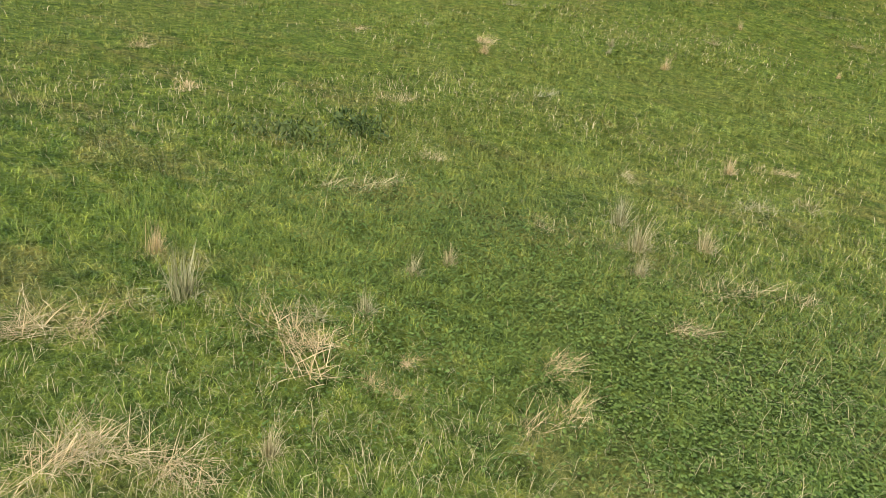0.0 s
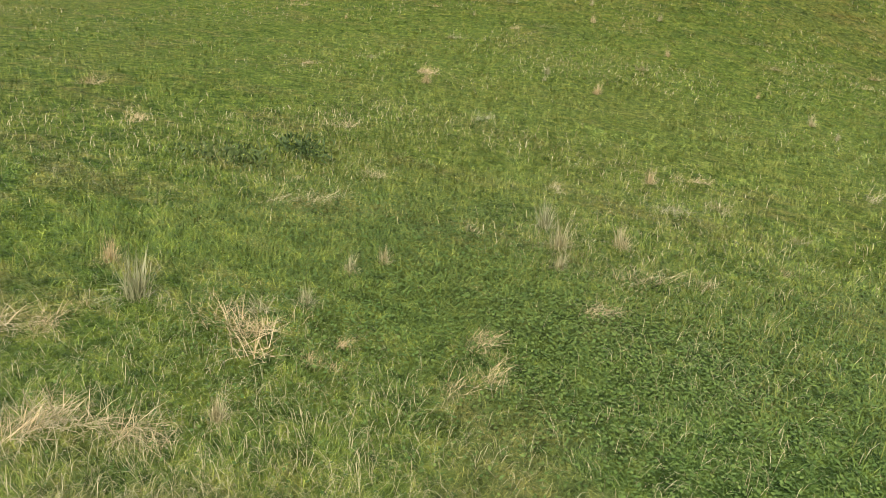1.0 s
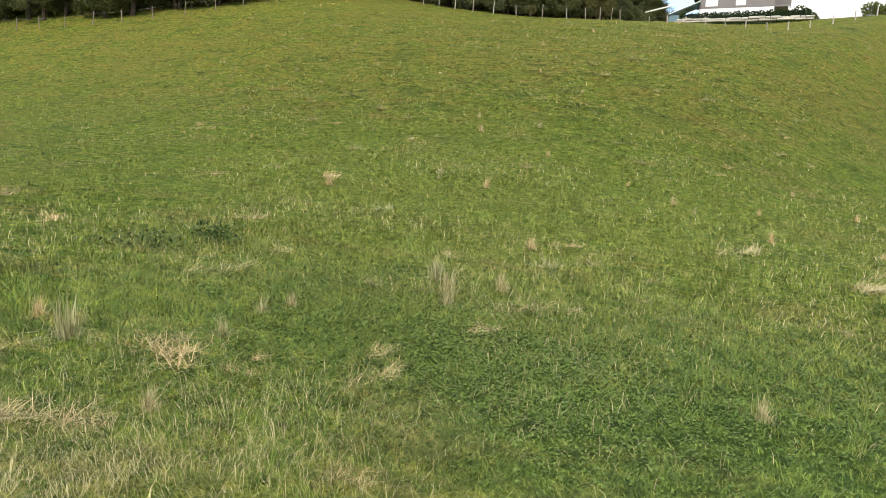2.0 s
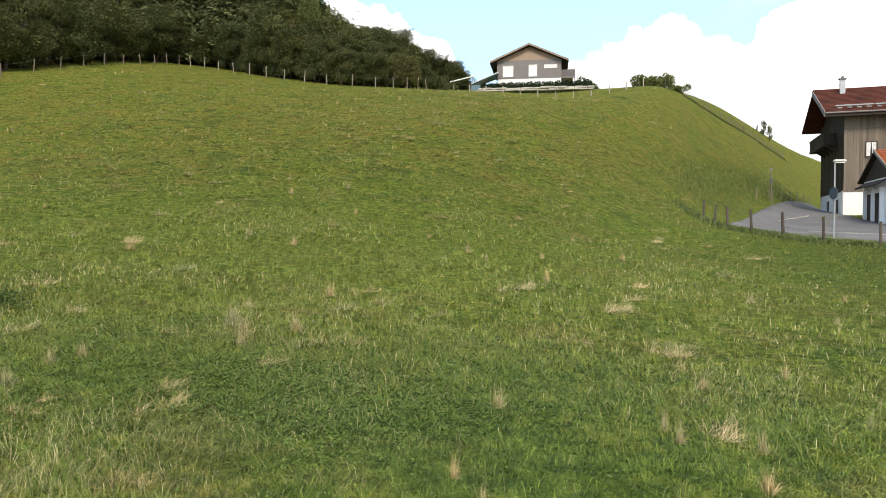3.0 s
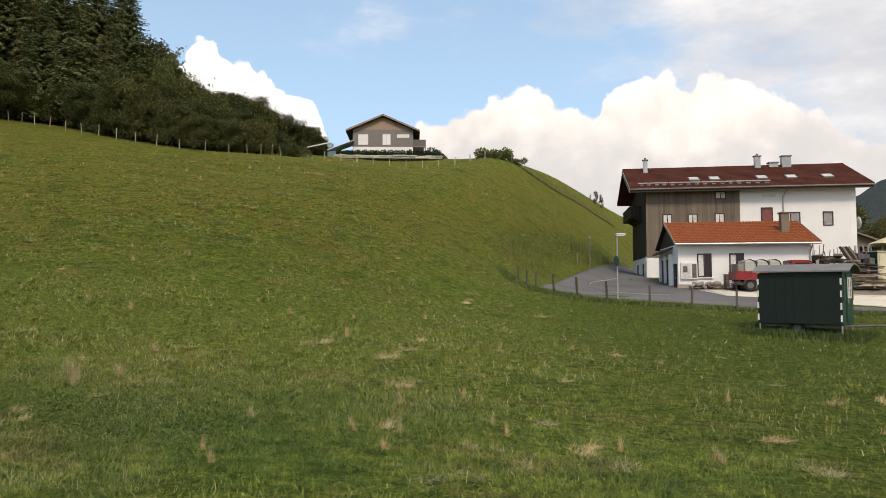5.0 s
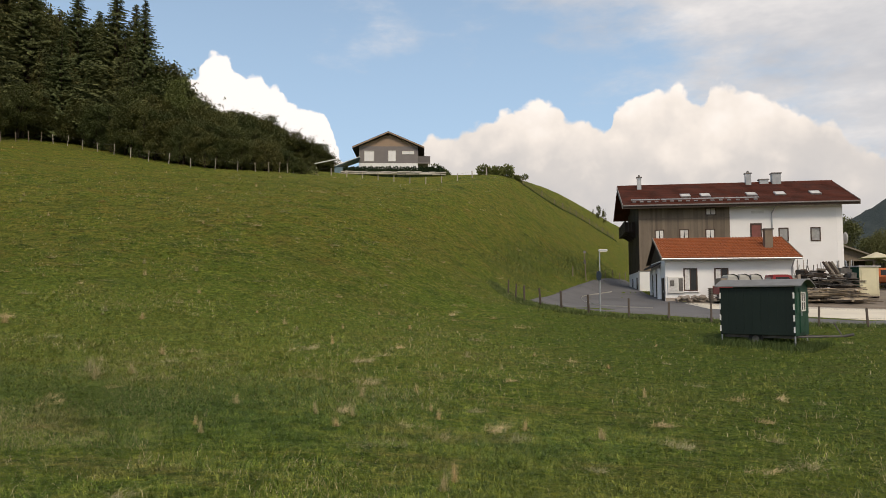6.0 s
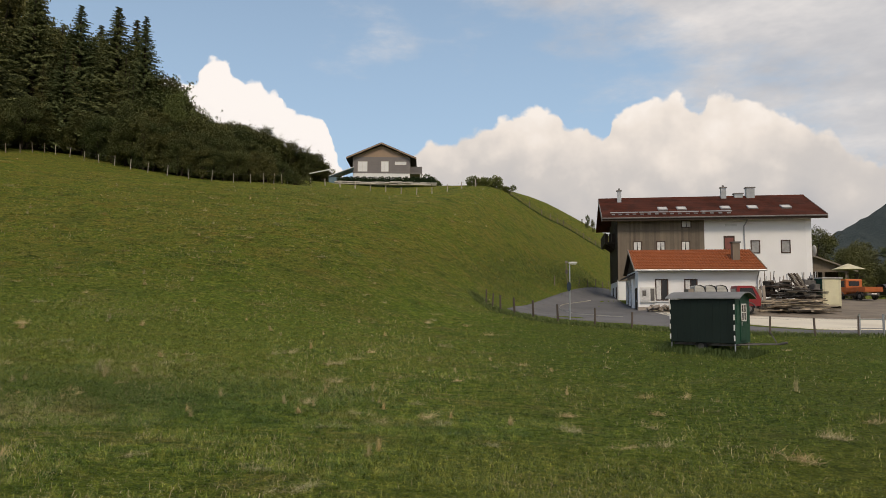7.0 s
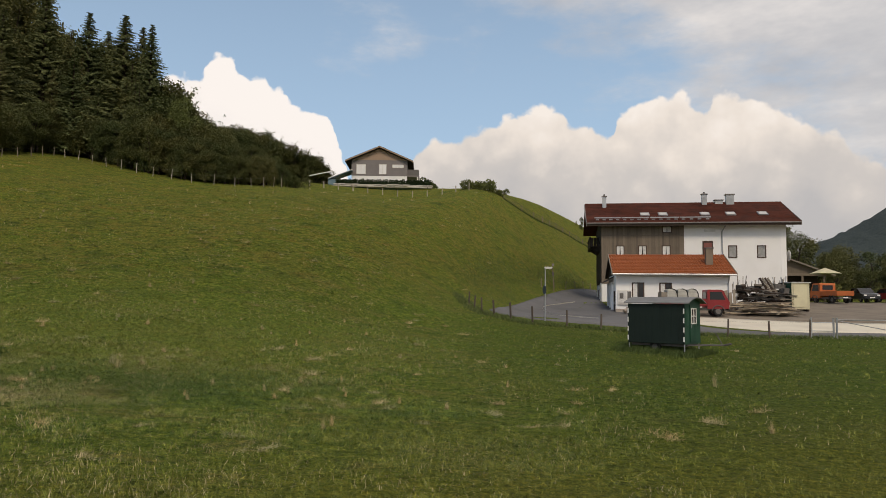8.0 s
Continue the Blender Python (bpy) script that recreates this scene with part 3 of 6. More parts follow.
def farmhouse():
    ob = thing("farmhouse", pose(15.35, 72.3, 2.6, 0, 0, -9), "long white and wood-clad farmhouse with a rust-red roof", "house")
    L, D, H = 17.7, 10.5, 8.55
    S = 8.1                                     # length of the timber-clad end
    part("wall", boxed(S, 0, -1.0, L, D, H), M_WHITE, ob, "white rendered wall")
    part("wall", boxed(0, 0.02, -1.0, S, D, 2.5), M_WHITE, ob, "white rendered ground floor wall")
    part("cladding", boxed(0, 0.04, 2.5, S, D - 0.05, H), M_DARKWOOD, ob, "dark boarding")
    boards = 38
    for i in range(boards):
        a = S * i / boards
        part("board", boxed(a + 0.004, -0.020 - 0.006 * (i % 2), 2.42, a + S / boards - 0.004, 0.04, H), M_CLAD, ob)
    part("gable", prismed([(0.1, H), (D - 0.1, H), (D / 2, H + 2.45)], "x", 0.05, S), M_DARKWOOD, ob, "dark boarded gable")
    part("gable", prismed([(0.1, H), (D - 0.1, H), (D / 2, H + 2.45)], "x", S, L), M_WHITE, ob)
    roof = part("roof", gable_roof(-1.5, L + 1.1, -1.0, D + 1.0, H - 0.18, H + 2.5, 0.20), M_ROOF, ob, "weathered rust-red tiled roof")
    slope = math.atan2(2.68, D / 2 + 1.0)
    on_roof = Matrix.Translation((0, -1.0, H + 0.03)) @ Matrix.Rotation(slope, 4, "X")
    courses, run = 17, math.hypot(2.68, D / 2 + 1.0)
    for k in range(courses):
        a, b = k * run / courses, (k + 1) * run / courses + 0.04
        part("tile_course", prismed([(a, 0.17), (b, 0.17), (b, 0.190), (a, 0.214)], "x", -1.52, L + 1.12), M_ROOF, roof, "", Matrix.Translation((0, -1.0, H - 0.18)) @ Matrix.Rotation(slope, 4, "X"))
    part("ridge_cap", prismed([(D / 2 - 0.22, H + 2.62), (D / 2, H + 2.82), (D / 2 + 0.22, H + 2.62)], "x", -1.5, L + 1.1), M_ROOF, roof)
    for x in (-1.56, L + 1.10):
        part("verge_board", prismed([(-1.05, H - 0.36), (D / 2, H + 2.32), (D / 2, H + 2.74), (-1.05, H + 0.08)], "x", x, x + 0.06), M_GUTTER, roof, "pale grey verge board")
    for x in (4.45, 6.25, 10.35, 12.85, 15.9):
        sky = part("skylight", boxed(x - 0.45, 2.0, 0.0, x + 0.45, 3.0, 0.13, m=on_roof), M_METAL, roof)
        part("pane", boxed(x - 0.36, 2.1, 0.13, x + 0.36, 2.9, 0.14, m=on_roof), M_PALE_METAL, sky)
    for x0, x1 in ((-0.7, 1.9), (2.0, 4.7), (4.8, 7.6), (7.7, 10.6)):
        g = bmesh.new()
        rod(g, on_roof @ Vector((x0, 0.75, 0.24)), on_roof @ Vector((x1, 0.75, 0.24)), 0.06, sides=6)
        for k in range(4):
            x = x0 + 0.3 + k * (x1 - x0 - 0.6) / 3
            box(g, x - 0.16, 0.55, 0.04, x + 0.16, 0.72, 0.12, m=on_roof)
        part("snow_guard", g, M_METAL, roof)
    part("fascia", boxed(-1.5, -1.06, H - 0.35, L + 1.1, -1.0, H + 0.03), M_DARKWOOD, roof, "dark eaves board")
    part("gutter", rodded((-1.5, -1.12, H - 0.08), (L + 1.1, -1.12, H - 0.08), 0.07), M_GUTTER, roof)
    for x, y, w, h in ((0.55, 4.2, 0.20, 1.6), (11.0, 4.9, 0.26, 1.5), (13.6, 5.0, 0.40, 1.4), (12.5, 5.2, 0.4, 0.75)):
        zb = H + (y + 1.0) * math.tan(slope)
        ch = part("chimney", boxed(x - w, y - w * 0.8, zb - 0.6, x + w, y + w * 0.8, zb + h - 0.45), M_METAL, roof, "grey sheet-metal clad chimney")
        part("cap", boxed(x - w - 0.08, y - w * 0.8 - 0.08, zb + h - 0.45, x + w + 0.08, y + w * 0.8 + 0.08, zb + h - 0.36), M_GUTTER, ch)
        if h > 1.45:
            part("cowl", rodded((x, y, zb + h - 0.36), (x, y, zb + h - 0.14), w * 0.7, w * 0.25, 8), M_SCRAP, ch)
    for x in (1.85, 4.05, 6.35):
        window(ob, x, 5.05, 0.85, 1.25, M_BROWNFRAME, -0.05, M_CURTAIN, False, "small window with a white curtain")
    window(ob, 6.45, 7.55, 0.95, 0.72, M_BROWNFRAME, -0.05, M_CURTAIN, False)
    door = part("door", boxed(9.85, -0.05, 4.1, 10.85, 0.02, 6.75), M_BROWNFRAME, ob, "red-brown upper door")
    for k in range(2):
        part("panel", boxed(9.97, -0.07, 4.3 + k * 1.2, 10.73, -0.05, 5.35 + k * 1.2), M_REDBROWN, door)
    for x in (12.7, 15.4):
        window(ob, x, 5.05, 0.85, 1.25, M_BROWNFRAME, 0.0, M_NET, False, "window with a grey net curtain")
    window(ob, 15.3, 0.9, 1.05, 1.5, M_BROWNFRAME, 0.0, M_NET, False)
    part("vent", boxed(10.0, -0.03, 7.65, 11.1, 0.01, 7.9), M_PALE_METAL, ob)
    p = bmesh.new()
    rod(p, (12.0, -1.05, H - 0.1), (11.7, -0.1, H - 0.9), 0.06)
    rod(p, (11.7, -0.1, H - 0.9), (11.75, -0.1, 3.8), 0.06)
    part("downpipe", p, M_METAL, ob)
    part("corner_strip", boxed(L - 0.5, -0.02, -1.0, L - 0.03, 0.0, H - 0.2), M_WHITE, ob)
    part("rail_board", boxed(0.0, -0.06, 7.28, S, -0.028, 7.36), M_CLAD, ob, "narrow board across the cladding")
    # balcony high under the timber gable
    bal = part("balcony", boxed(-1.05, 2.6, 6.35, 0.0, D - 0.4, 6.50), M_DARKWOOD, ob, "dark wooden balcony")
    for k in range(24):
        y = 2.6 + k * (D - 3.1) / 24
        part("baluster", boxed(-1.04, y, 6.50, -1.00, y + 0.22, 7.35), M_DARKWOOD, bal)
    for k in range(3):
        part("baluster", boxed(-1.0 + k * 0.32, 2.6, 6.50, -0.72 + k * 0.32, 2.64, 7.35), M_DARKWOOD, bal)
    part("handrail", boxed(-1.09, 2.56, 7.35, -0.95, D - 0.4, 7.43), M_DARKWOOD, bal)
    for y in (2.8, 4.6, 6.4, 8.2):
        part("bracket", prismed([(-0.9, 6.35), (0.0, 6.35), (0.0, 5.75)], "y", y, y + 0.16), M_DARKWOOD, ob)
    for k in range(16):
        y = 0.06 + k * (D - 0.12) / 16
        part("board", boxed(-0.03 - 0.012 * (k % 2), y + 0.008, 2.45, 0.0, y + (D - 0.12) / 16 - 0.008, H + 0.2), M_DARKWOOD, ob)
    for y in (2.0, 6.2):
        win = part("window", boxed(-0.05, y, 0.5, 0.02, y + 0.75, 1.9), M_BROWNFRAME, ob, "narrow dark window")
        part("pane", boxed(-0.058, y + 0.08, 0.58, -0.05, y + 0.67, 1.82), M_GLASS, win)
    p = bmesh.new()
    rod(p, (-0.1, -0.1, -0.8), (-0.1, -0.1, 2.5), 0.06)
    part("downpipe", p, M_METAL, ob)
    dish = bmesh.new()
    bmesh.ops.create_uvsphere(dish, u_segments=14, v_segments=8, radius=0.55)
    bmesh.ops.scale(dish, vec=(0.25, 1, 1), verts=dish.verts)
    part("satellite_dish", dish, M_PALE_METAL, ob, "grey satellite dish", Matrix.Translation((L + 0.35, 0.5, 5.3)), True)
    return ob


farmhouse()


# ---- annex with the orange roof ----
def annex():
    ob = thing("annex", pose(13.75, 59.2, 2.1, 0, 0, -8.5), "low white annex with an orange clay tile roof", "outbuilding")
    L, D, H = 9.0, 8.0, 3.35
    part("wall", boxed(0, 0, -0.8, L, D, H), M_WHITE, ob, "white rendered wall")
    part("plinth", boxed(-0.03, -0.03, -0.8, L + 0.03, 0.0, 0.45), M_PLINTH, ob, "flaking brown plinth")
    part("gable", prismed([(0.0, H), (D, H), (D / 2, H + 1.62)], "x", -0.02, L), M_DARKWOOD, ob, "dark boarded gable")
    y0, ym, z0, z1 = -0.65, D / 2, H - 0.1, H + 1.75
    roof = part("roof", gable_roof(-0.30, L + 0.42, y0, D + 0.65, z0, z1, 0.10), M_DARKWOOD, ob, "clay tile roof on dark boards")
    n, rows = 42, 13
    tile = bmesh.new()
    w, d = (L + 0.72) / n, math.hypot(ym - y0, z1 - z0) / rows
    v = [tile.verts.new(p) for p in ((0, 0, 0.07), (w * 0.35, 0, 0.12), (w * 0.72, 0, 0.09), (w, 0, 0.05), (w, d, 0.0), (w * 0.72, d, 0.035), (w * 0.35, d, 0.06), (0, d, 0.02))]
    u = [tile.verts.new((q.co.x, 0, -0.005)) for q in v[:4]]
    tile.faces.new((v[0], v[1], v[6], v[7])), tile.faces.new((v[1], v[2], v[5], v[6])), tile.faces.new((v[2], v[3], v[4], v[5]))
    for i in range(3):
        tile.faces.new((v[i + 1], v[i], u[i], u[i + 1]))
    tile_mesh = bpy.data.meshes.new("tile")
    tile.to_mesh(tile_mesh)
    tile.free()
    tile_mesh.materials.append(M_TILE)
    a = math.atan2(z1 - z0, ym - y0)
    for r in range(rows):
        for c in range(n):
            t = new("tile", tile_mesh)
            t.parent = roof
            t.matrix_basis = Matrix.Translation((-0.30 + c * w, y0 + r * d * math.cos(a), z0 + 0.13 + r * d * math.sin(a))) @ Matrix.Rotation(a - 0.03, 4, "X")
    part("gutter", rodded((-0.30, y0 - 0.07, z0 + 0.05), (L + 0.42, y0 - 0.07, z0 + 0.05), 0.075), M_METAL, roof)
    part("verge_board", prismed([(y0, z0), (ym, z1), (ym, z1 + 0.2), (y0, z0 + 0.2)], "x", L + 0.42, L + 0.49), M_GREYWOOD, roof)
    part("verge_board", prismed([(y0, z0), (ym, z1), (ym, z1 + 0.2), (y0, z0 + 0.2)], "x", -0.37, -0.30), M_GREYWOOD, roof)
    ch = part("chimney", boxed(7.45, 1.15, H + 0.4, 8.0, 1.75, H + 2.2), M_CLAD, roof, "brown boarded chimney")
    part("cap", boxed(7.38, 1.08, H + 2.2, 8.07, 1.82, H + 2.3), M_SCRAP, ch)
    for x in (1.8, 4.0):
        window(ob, x, 0.95, 1.0, 1.7, M_BROWNFRAME, 0.0)
        part("curtain", boxed(x - 0.40, -0.022, 1.05, x - 0.06, -0.014, 2.55), M_CURTAIN, ob, "pale half-drawn curtain")
        part("sill", boxed(x - 0.58, -0.12, 0.88, x + 0.58, 0.0, 0.95), M_WHITE, ob)
    # low roof over the passage on the side
    part("porch_roof", prismed([(-0.6, 2.80), (0.0, 3.15), (0.0, 3.25), (-0.6, 2.91)], "y", 1.9, D), M_DARKROOF, ob, "dark lean-to roof over the passage")
    for y in (2.45, 4.65, 6.85):
        part("pillar", boxed(-0.22, y, -0.6, 0.0, y + 0.38, 2.75), M_WHITE, ob, "white pillar between the gates")
    # side door, awning and pillars in the dark passage
    door = part("door", boxed(-0.06, 0.5, -0.2, 0.0, 1.6, 1.95), M_DARKWOOD, ob, "dark wooden side door")
    part("handle", boxed(-0.1, 0.6, 0.85, -0.06, 0.66, 1.0), M_METAL, door)
    for y in (3.0, 5.2):
        part("gate", boxed(-0.08, y, -0.2, 0.0, y + 1.5, 2.4), M_DARKWOOD, ob, "dark wooden gate leaf")
    p = bmesh.new()
    rod(p, (L - 0.1, y0, z0), (L - 0.1, -0.08, z0 - 0.6), 0.05)
    rod(p, (L - 0.1, -0.08, z0 - 0.6), (L - 0.1, -0.08, -0.4), 0.05)
    part("downpipe", p, M_METAL, ob)
    return ob


annex()


# ---- hill house ----
def hill_house():
    ob = thing("hill_house", pose(-16.05, 112.0, 21.47, 0, 0, 2), "modern wood-clad gabled house on the crest", "house")
    L, D, H = 8.85, 10.0, 4.15
    part("wall", boxed(0, 0, -1.5, L, D, 1.6), M_WHITE, ob, "white rendered base")
    part("cladding", boxed(-0.03, -0.03, 1.6, L + 0.03, D, H), M_HHGREY, ob, "grey horizontal boarding")
    part("gable", prismed([(-0.03, H), (L + 0.03, H), (L / 2, H + 1.85)], "y", -0.03, D), M_HHCLAD, ob, "brown larch gable")
    roof = part("roof", prismed([(-1.0, H - 0.45), (L / 2, H + 1.9), (L + 1.0, H - 0.45), (L + 1.0, H - 0.15), (L / 2, H + 2.2), (-1.0, H - 0.15)], "y", -0.7, D + 1), M_DARKROOF, ob, "dark low-pitched roof")
    part("fascia", prismed([(-1.0, H - 0.40), (L / 2, H + 1.95), (L + 1.0, H - 0.40), (L + 1.0, H - 0.2), (L / 2, H + 2.15), (-1.0, H - 0.2)], "y", -0.74, -0.7), M_HHCLAD, roof)
    for x, w, z, h in ((1.5, 1.5, 1.85, 1.6), (4.95, 1.2, 1.85, 1.65)):
        window(ob, x, z, w, h, M_FRAME, -0.03, M_BLIND)
    window(ob, 7.4, 2.95, 1.8, 0.5, M_FRAME, -0.03, M_BLIND, False)
    bal = part("balcony", boxed(L, 0.3, 1.6, L + 1.9, D * 0.6, 1.8), M_HHGREY, ob, "side balcony")
    part("railing", boxed(L + 1.82, 0.3, 1.8, L + 1.9, D * 0.6, 2.75), M_HHGREY, bal)
    part("railing", boxed(L, 0.3, 1.8, L + 1.82, 0.38, 2.75), M_HHGREY, bal)
    for x in (L + 1.6,):
        part("pillar", boxed(x, 0.35, -1.0, x + 0.2, 0.55, 1.6), M_WHITE, bal)
    return ob


hill_house()


# ---- green trailer hut ----
def hut():
    ob = thing("trailer_hut", pose(8.98, 36.0, gz(10.4, 35.6) - 0.02, 0, 0, -40), "dark green wooden trailer hut with a felt roof on the grass", "trailer")
    L, D, B, H = 2.9, 1.95, 0.42, 2.35
    part("body", boxed(0, 0, B, L, D, H, bevel=0.015), M_HUT, ob, "dark green panelled body")
    prof = [(-0.16 + (D + 0.32) * i / 12, H - 0.02 + 0.36 * math.sin(math.pi * (0.08 + 0.84 * i / 12))) for i in range(13)]
    part("roof", prismed(prof + [(y, z - 0.05) for y, z in reversed(prof)], "x", -0.14, L + 0.30), M_FELT, ob, "grey curved felt roof")
    part("end_panel", prismed([(0.0, B), (D, B)] + [(y, z - 0.05) for y, z in reversed(prof[1:-1])], "x", L, L + 0.03), M_HUTLIGHT, ob, "green planked end wall")
    door = part("door", boxed(L + 0.03, 0.55, B + 0.1, L + 0.07, 1.40, H - 0.05), M_HUTLIGHT, ob, "green boarded door with a window")
    for k in range(5):
        part("board", boxed(L + 0.07, 0.57 + k * 0.164, B + 0.12, L + 0.082, 0.57 + k * 0.164 + 0.15, 1.32), M_HUTLIGHT, door)
    part("handle", boxed(L + 0.085, 0.62, 1.2, L + 0.12, 0.66, 1.35), M_METAL, door)
    pane = part("pane", boxed(L + 0.07, 0.68, 1.42, L + 0.08, 1.27, 2.12), M_GLASS, door)
    for a, b, c, d in ((0.64, 1.38, 1.31, 1.44), (0.64, 2.10, 1.31, 2.16), (0.64, 1.38, 0.70, 2.16), (1.25, 1.38, 1.31, 2.16), (0.95, 1.44, 1.0, 2.10), (0.70, 1.74, 1.25, 1.79)):
        part("glazing_bar", boxed(L + 0.08, a, b, L + 0.10, c, d), M_FRAME, pane)
    for y in (0.10, 1.50):
        part("shutter", boxed(L + 0.03, y, 1.30, L + 0.06, y + 0.36, 2.14), M_HUTLIGHT, ob, "green shutter")
    for k in range(9):
        part("board", boxed(0.02 + k * L / 9, -0.010, B + 0.02, 0.02 + (k + 1) * L / 9 - 0.006, 0.0, H - 0.04), M_HUT, ob)
    for x in (-0.012, L - 0.05):
        for k in range(4):
            z = B + 0.12 + k * 0.45
            part("reflector", boxed(x, -0.020, z, x + 0.062, 0.0, z + 0.24), M_FRAME, ob, "white warning strip")
    part("chassis", boxed(0.1, 0.2, B - 0.12, L - 0.1, D - 0.2, B), M_SCRAP, ob)
    for x, y in ((1.35, 0.15), (1.35, D - 0.3)):
        tyre = bmesh.new()
        bmesh.ops.create_cone(tyre, cap_ends=True, segments=20, radius1=0.28, radius2=0.28, depth=0.16, matrix=Matrix.Translation((x, y + 0.08, 0.26)) @ Matrix.Rotation(math.pi / 2, 4, "X"))
        wh = part("wheel", tyre, M_RUBBER, ob)
        rim = bmesh.new()
        bmesh.ops.create_cone(rim, cap_ends=True, segments=14, radius1=0.14, radius2=0.14, depth=0.18, matrix=Matrix.Translation((x, y + 0.08, 0.26)) @ Matrix.Rotation(math.pi / 2, 4, "X"))
        part("rim", rim, M_SCRAP, wh)
    for x in (0.05, L - 0.02):
        for y in (0.05, D - 0.1):
            part("leg", rodded((x, y, -0.1), (x, y, B), 0.03), M_METAL, ob)
    bar = bmesh.new()
    for y in (0.35, D - 0.35):
        rod(bar, (L - 0.1, y, B - 0.06), (L + 1.5, D / 2, 0.42), 0.035)
    rod(bar, (L + 1.5, D / 2, 0.42), (L + 1.85, D / 2, 0.5), 0.05)
    rod(bar, (L + 1.45, D / 2, 0.42), (L + 1.15, D / 2, 0.95), 0.025)
    part("drawbar", bar, M_SCRAP, ob, "rusty drawbar with a crank")
    step = bmesh.new()
    box(step, -0.9, 0.5, 0.0, -0.1, 1.0, 0.06)
    part("tow_plank", step, M_SCRAP, ob)
    return ob


hut()


# ---- trees ----
def card_mesh(name, pts, dirs, ups, lengths, widths, mat):
    """Many small pointed leaf cards: each a quad from its base along its direction."""
    p, d = np.asarray(pts, float), np.asarray(dirs, float)
    d = d / np.linalg.norm(d, axis=1, keepdims=True)
    s = np.cross(d, ups)
    s = s / (np.linalg.norm(s, axis=1, keepdims=True) + 1e-9)
    l, w = np.asarray(lengths)[:, None], np.asarray(widths)[:, None]
    v = np.stack([p, p + d * l * 0.5 + s * w, p + d * l, p + d * l * 0.5 - s * w], 1).reshape(-1, 3)
    f = np.arange(len(v)).reshape(-1, 4)
    return from_arrays(name, v, f, mat, 4)


def hang(name, mesh, parent):
    ob = new(name, mesh)
    ob.parent = parent
    return ob


def spruce(seed, mat):
    """A spruce of unit height with drooping tiers."""
    rng = np.random.default_rng(seed)
    ob = thing("spruce", pose(0, 0, -500), "tall dark spruce at the forest edge", "tree", "forest edge trees")
    part("trunk", rodded((0, 0, -0.03), (0, 0, 0.96), 0.018, 0.003, 7), M_BARK, ob)
    P, D, U, L, W = [], [], [], [], []
    for z in 1 - np.linspace(0.985, 0.012, 70) * 0.985:
        reach = (0.19 * (1 - z) ** 0.95 + 0.010) * rng.uniform(0.7, 1.2)
        for b in range(int(rng.integers(10, 14))):
            a, r = rng.uniform(0, 2 * np.pi), reach * rng.uniform(0.5, 1.2)
            out = np.array([np.cos(a), np.sin(a), 0])
            for t in np.linspace(0.15, 1.0, 10):
                sag = -0.30 * r * t + 0.16 * r * t * t
                q = out * r * t + (0, 0, z + sag)
                for side in (-1, 1, 0):
                    dd = out * 0.7 + np.array([-out[1], out[0], 0]) * side * 0.7 + (0, 0, rng.uniform(-1.1, -0.1))
                    P.append(q), D.append(dd), U.append(rng.normal(0, 0.45, 3) + out)
                    k = 0.22 + 0.85 * (1 - z) ** 0.7
                    L.append(rng.uniform(0.014, 0.030) * (1.1 - 0.35 * t) * k), W.append(rng.uniform(0.0028, 0.0055) * k)
    hang("crown", card_mesh("crown", P, D, U, L, W, mat), ob)
    return ob


def broadleaf(seed, mat, lobes, label, name="forest_tree"):
    """A broad-crowned tree of unit height: trunk, limbs and a ragged crown of leaf clumps."""
    rng = np.random.default_rng(seed)
    ob = thing(name, pose(0, 0, -500), label, "tree", "forest edge trees")
    part("trunk", rodded((0, 0, -0.04), (0.02, 0.0, 0.55), 0.028, 0.012, 7), M_BARK, ob)
    P, D, U, L, W = [], [], [], [], []
    for i in range(lobes):
        a, h = rng.uniform(0, 2 * np.pi), rng.uniform(0.12, 0.86)
        spread = 0.30 * math.sin(math.pi * min(1, 0.22 + 0.78 * h)) ** 0.6
        c = np.array([math.cos(a) * spread * rng.uniform(0.3, 1.0), math.sin(a) * spread * rng.uniform(0.3, 1.0), h])
        size = rng.uniform(0.07, 0.13)
        if i < 9:
            part("limb", rodded((0, 0, max(0.08, h * 0.5)), tuple(c * (0.9, 0.9, 0.98)), 0.011, 0.004, 5), M_BARK, ob)
        n = 520
        q = rng.normal(0, 1, (n, 3))
        q = q / np.linalg.norm(q, axis=1, keepdims=True) * rng.uniform(0.45, 1.12, (n, 1)) ** 0.6 * size * (1, 1, 0.8)
        tuft = rng.normal(0, 0.012, (n, 3))
        P.append(c + q + tuft), D.append(q / size + rng.normal(0, 0.6, (n, 3)) + (0, 0, -0.15))
        U.append(rng.normal(0, 0.5, (n, 3)) + (0, 0, 1)), L.append(rng.uniform(0.011, 0.027, n)), W.append(rng.uniform(0.0045, 0.0095, n))
        if rng.random() < 0.55:                       # a twig that sticks out of the outline
            e = c + np.array([math.cos(a), math.sin(a), rng.uniform(0.2, 1.3)]) * size * 1.2
            k = 26
            f = rng.uniform(0, 1.35, (k, 1))
            P.append(c + (e - c) * f + rng.normal(0, 0.008, (k, 3))), D.append(rng.normal(0, 1, (k, 3))), U.append(rng.normal(0, 1, (k, 3)))
            L.append(rng.uniform(0.012, 0.030, k)), W.append(rng.uniform(0.005, 0.010, k))
    P, D, U, L, W = (np.concatenate(s) for s in (P, D, U, L, W))
    hang("crown", card_mesh("crown", P, D, U, L, W, mat), ob)
    return ob


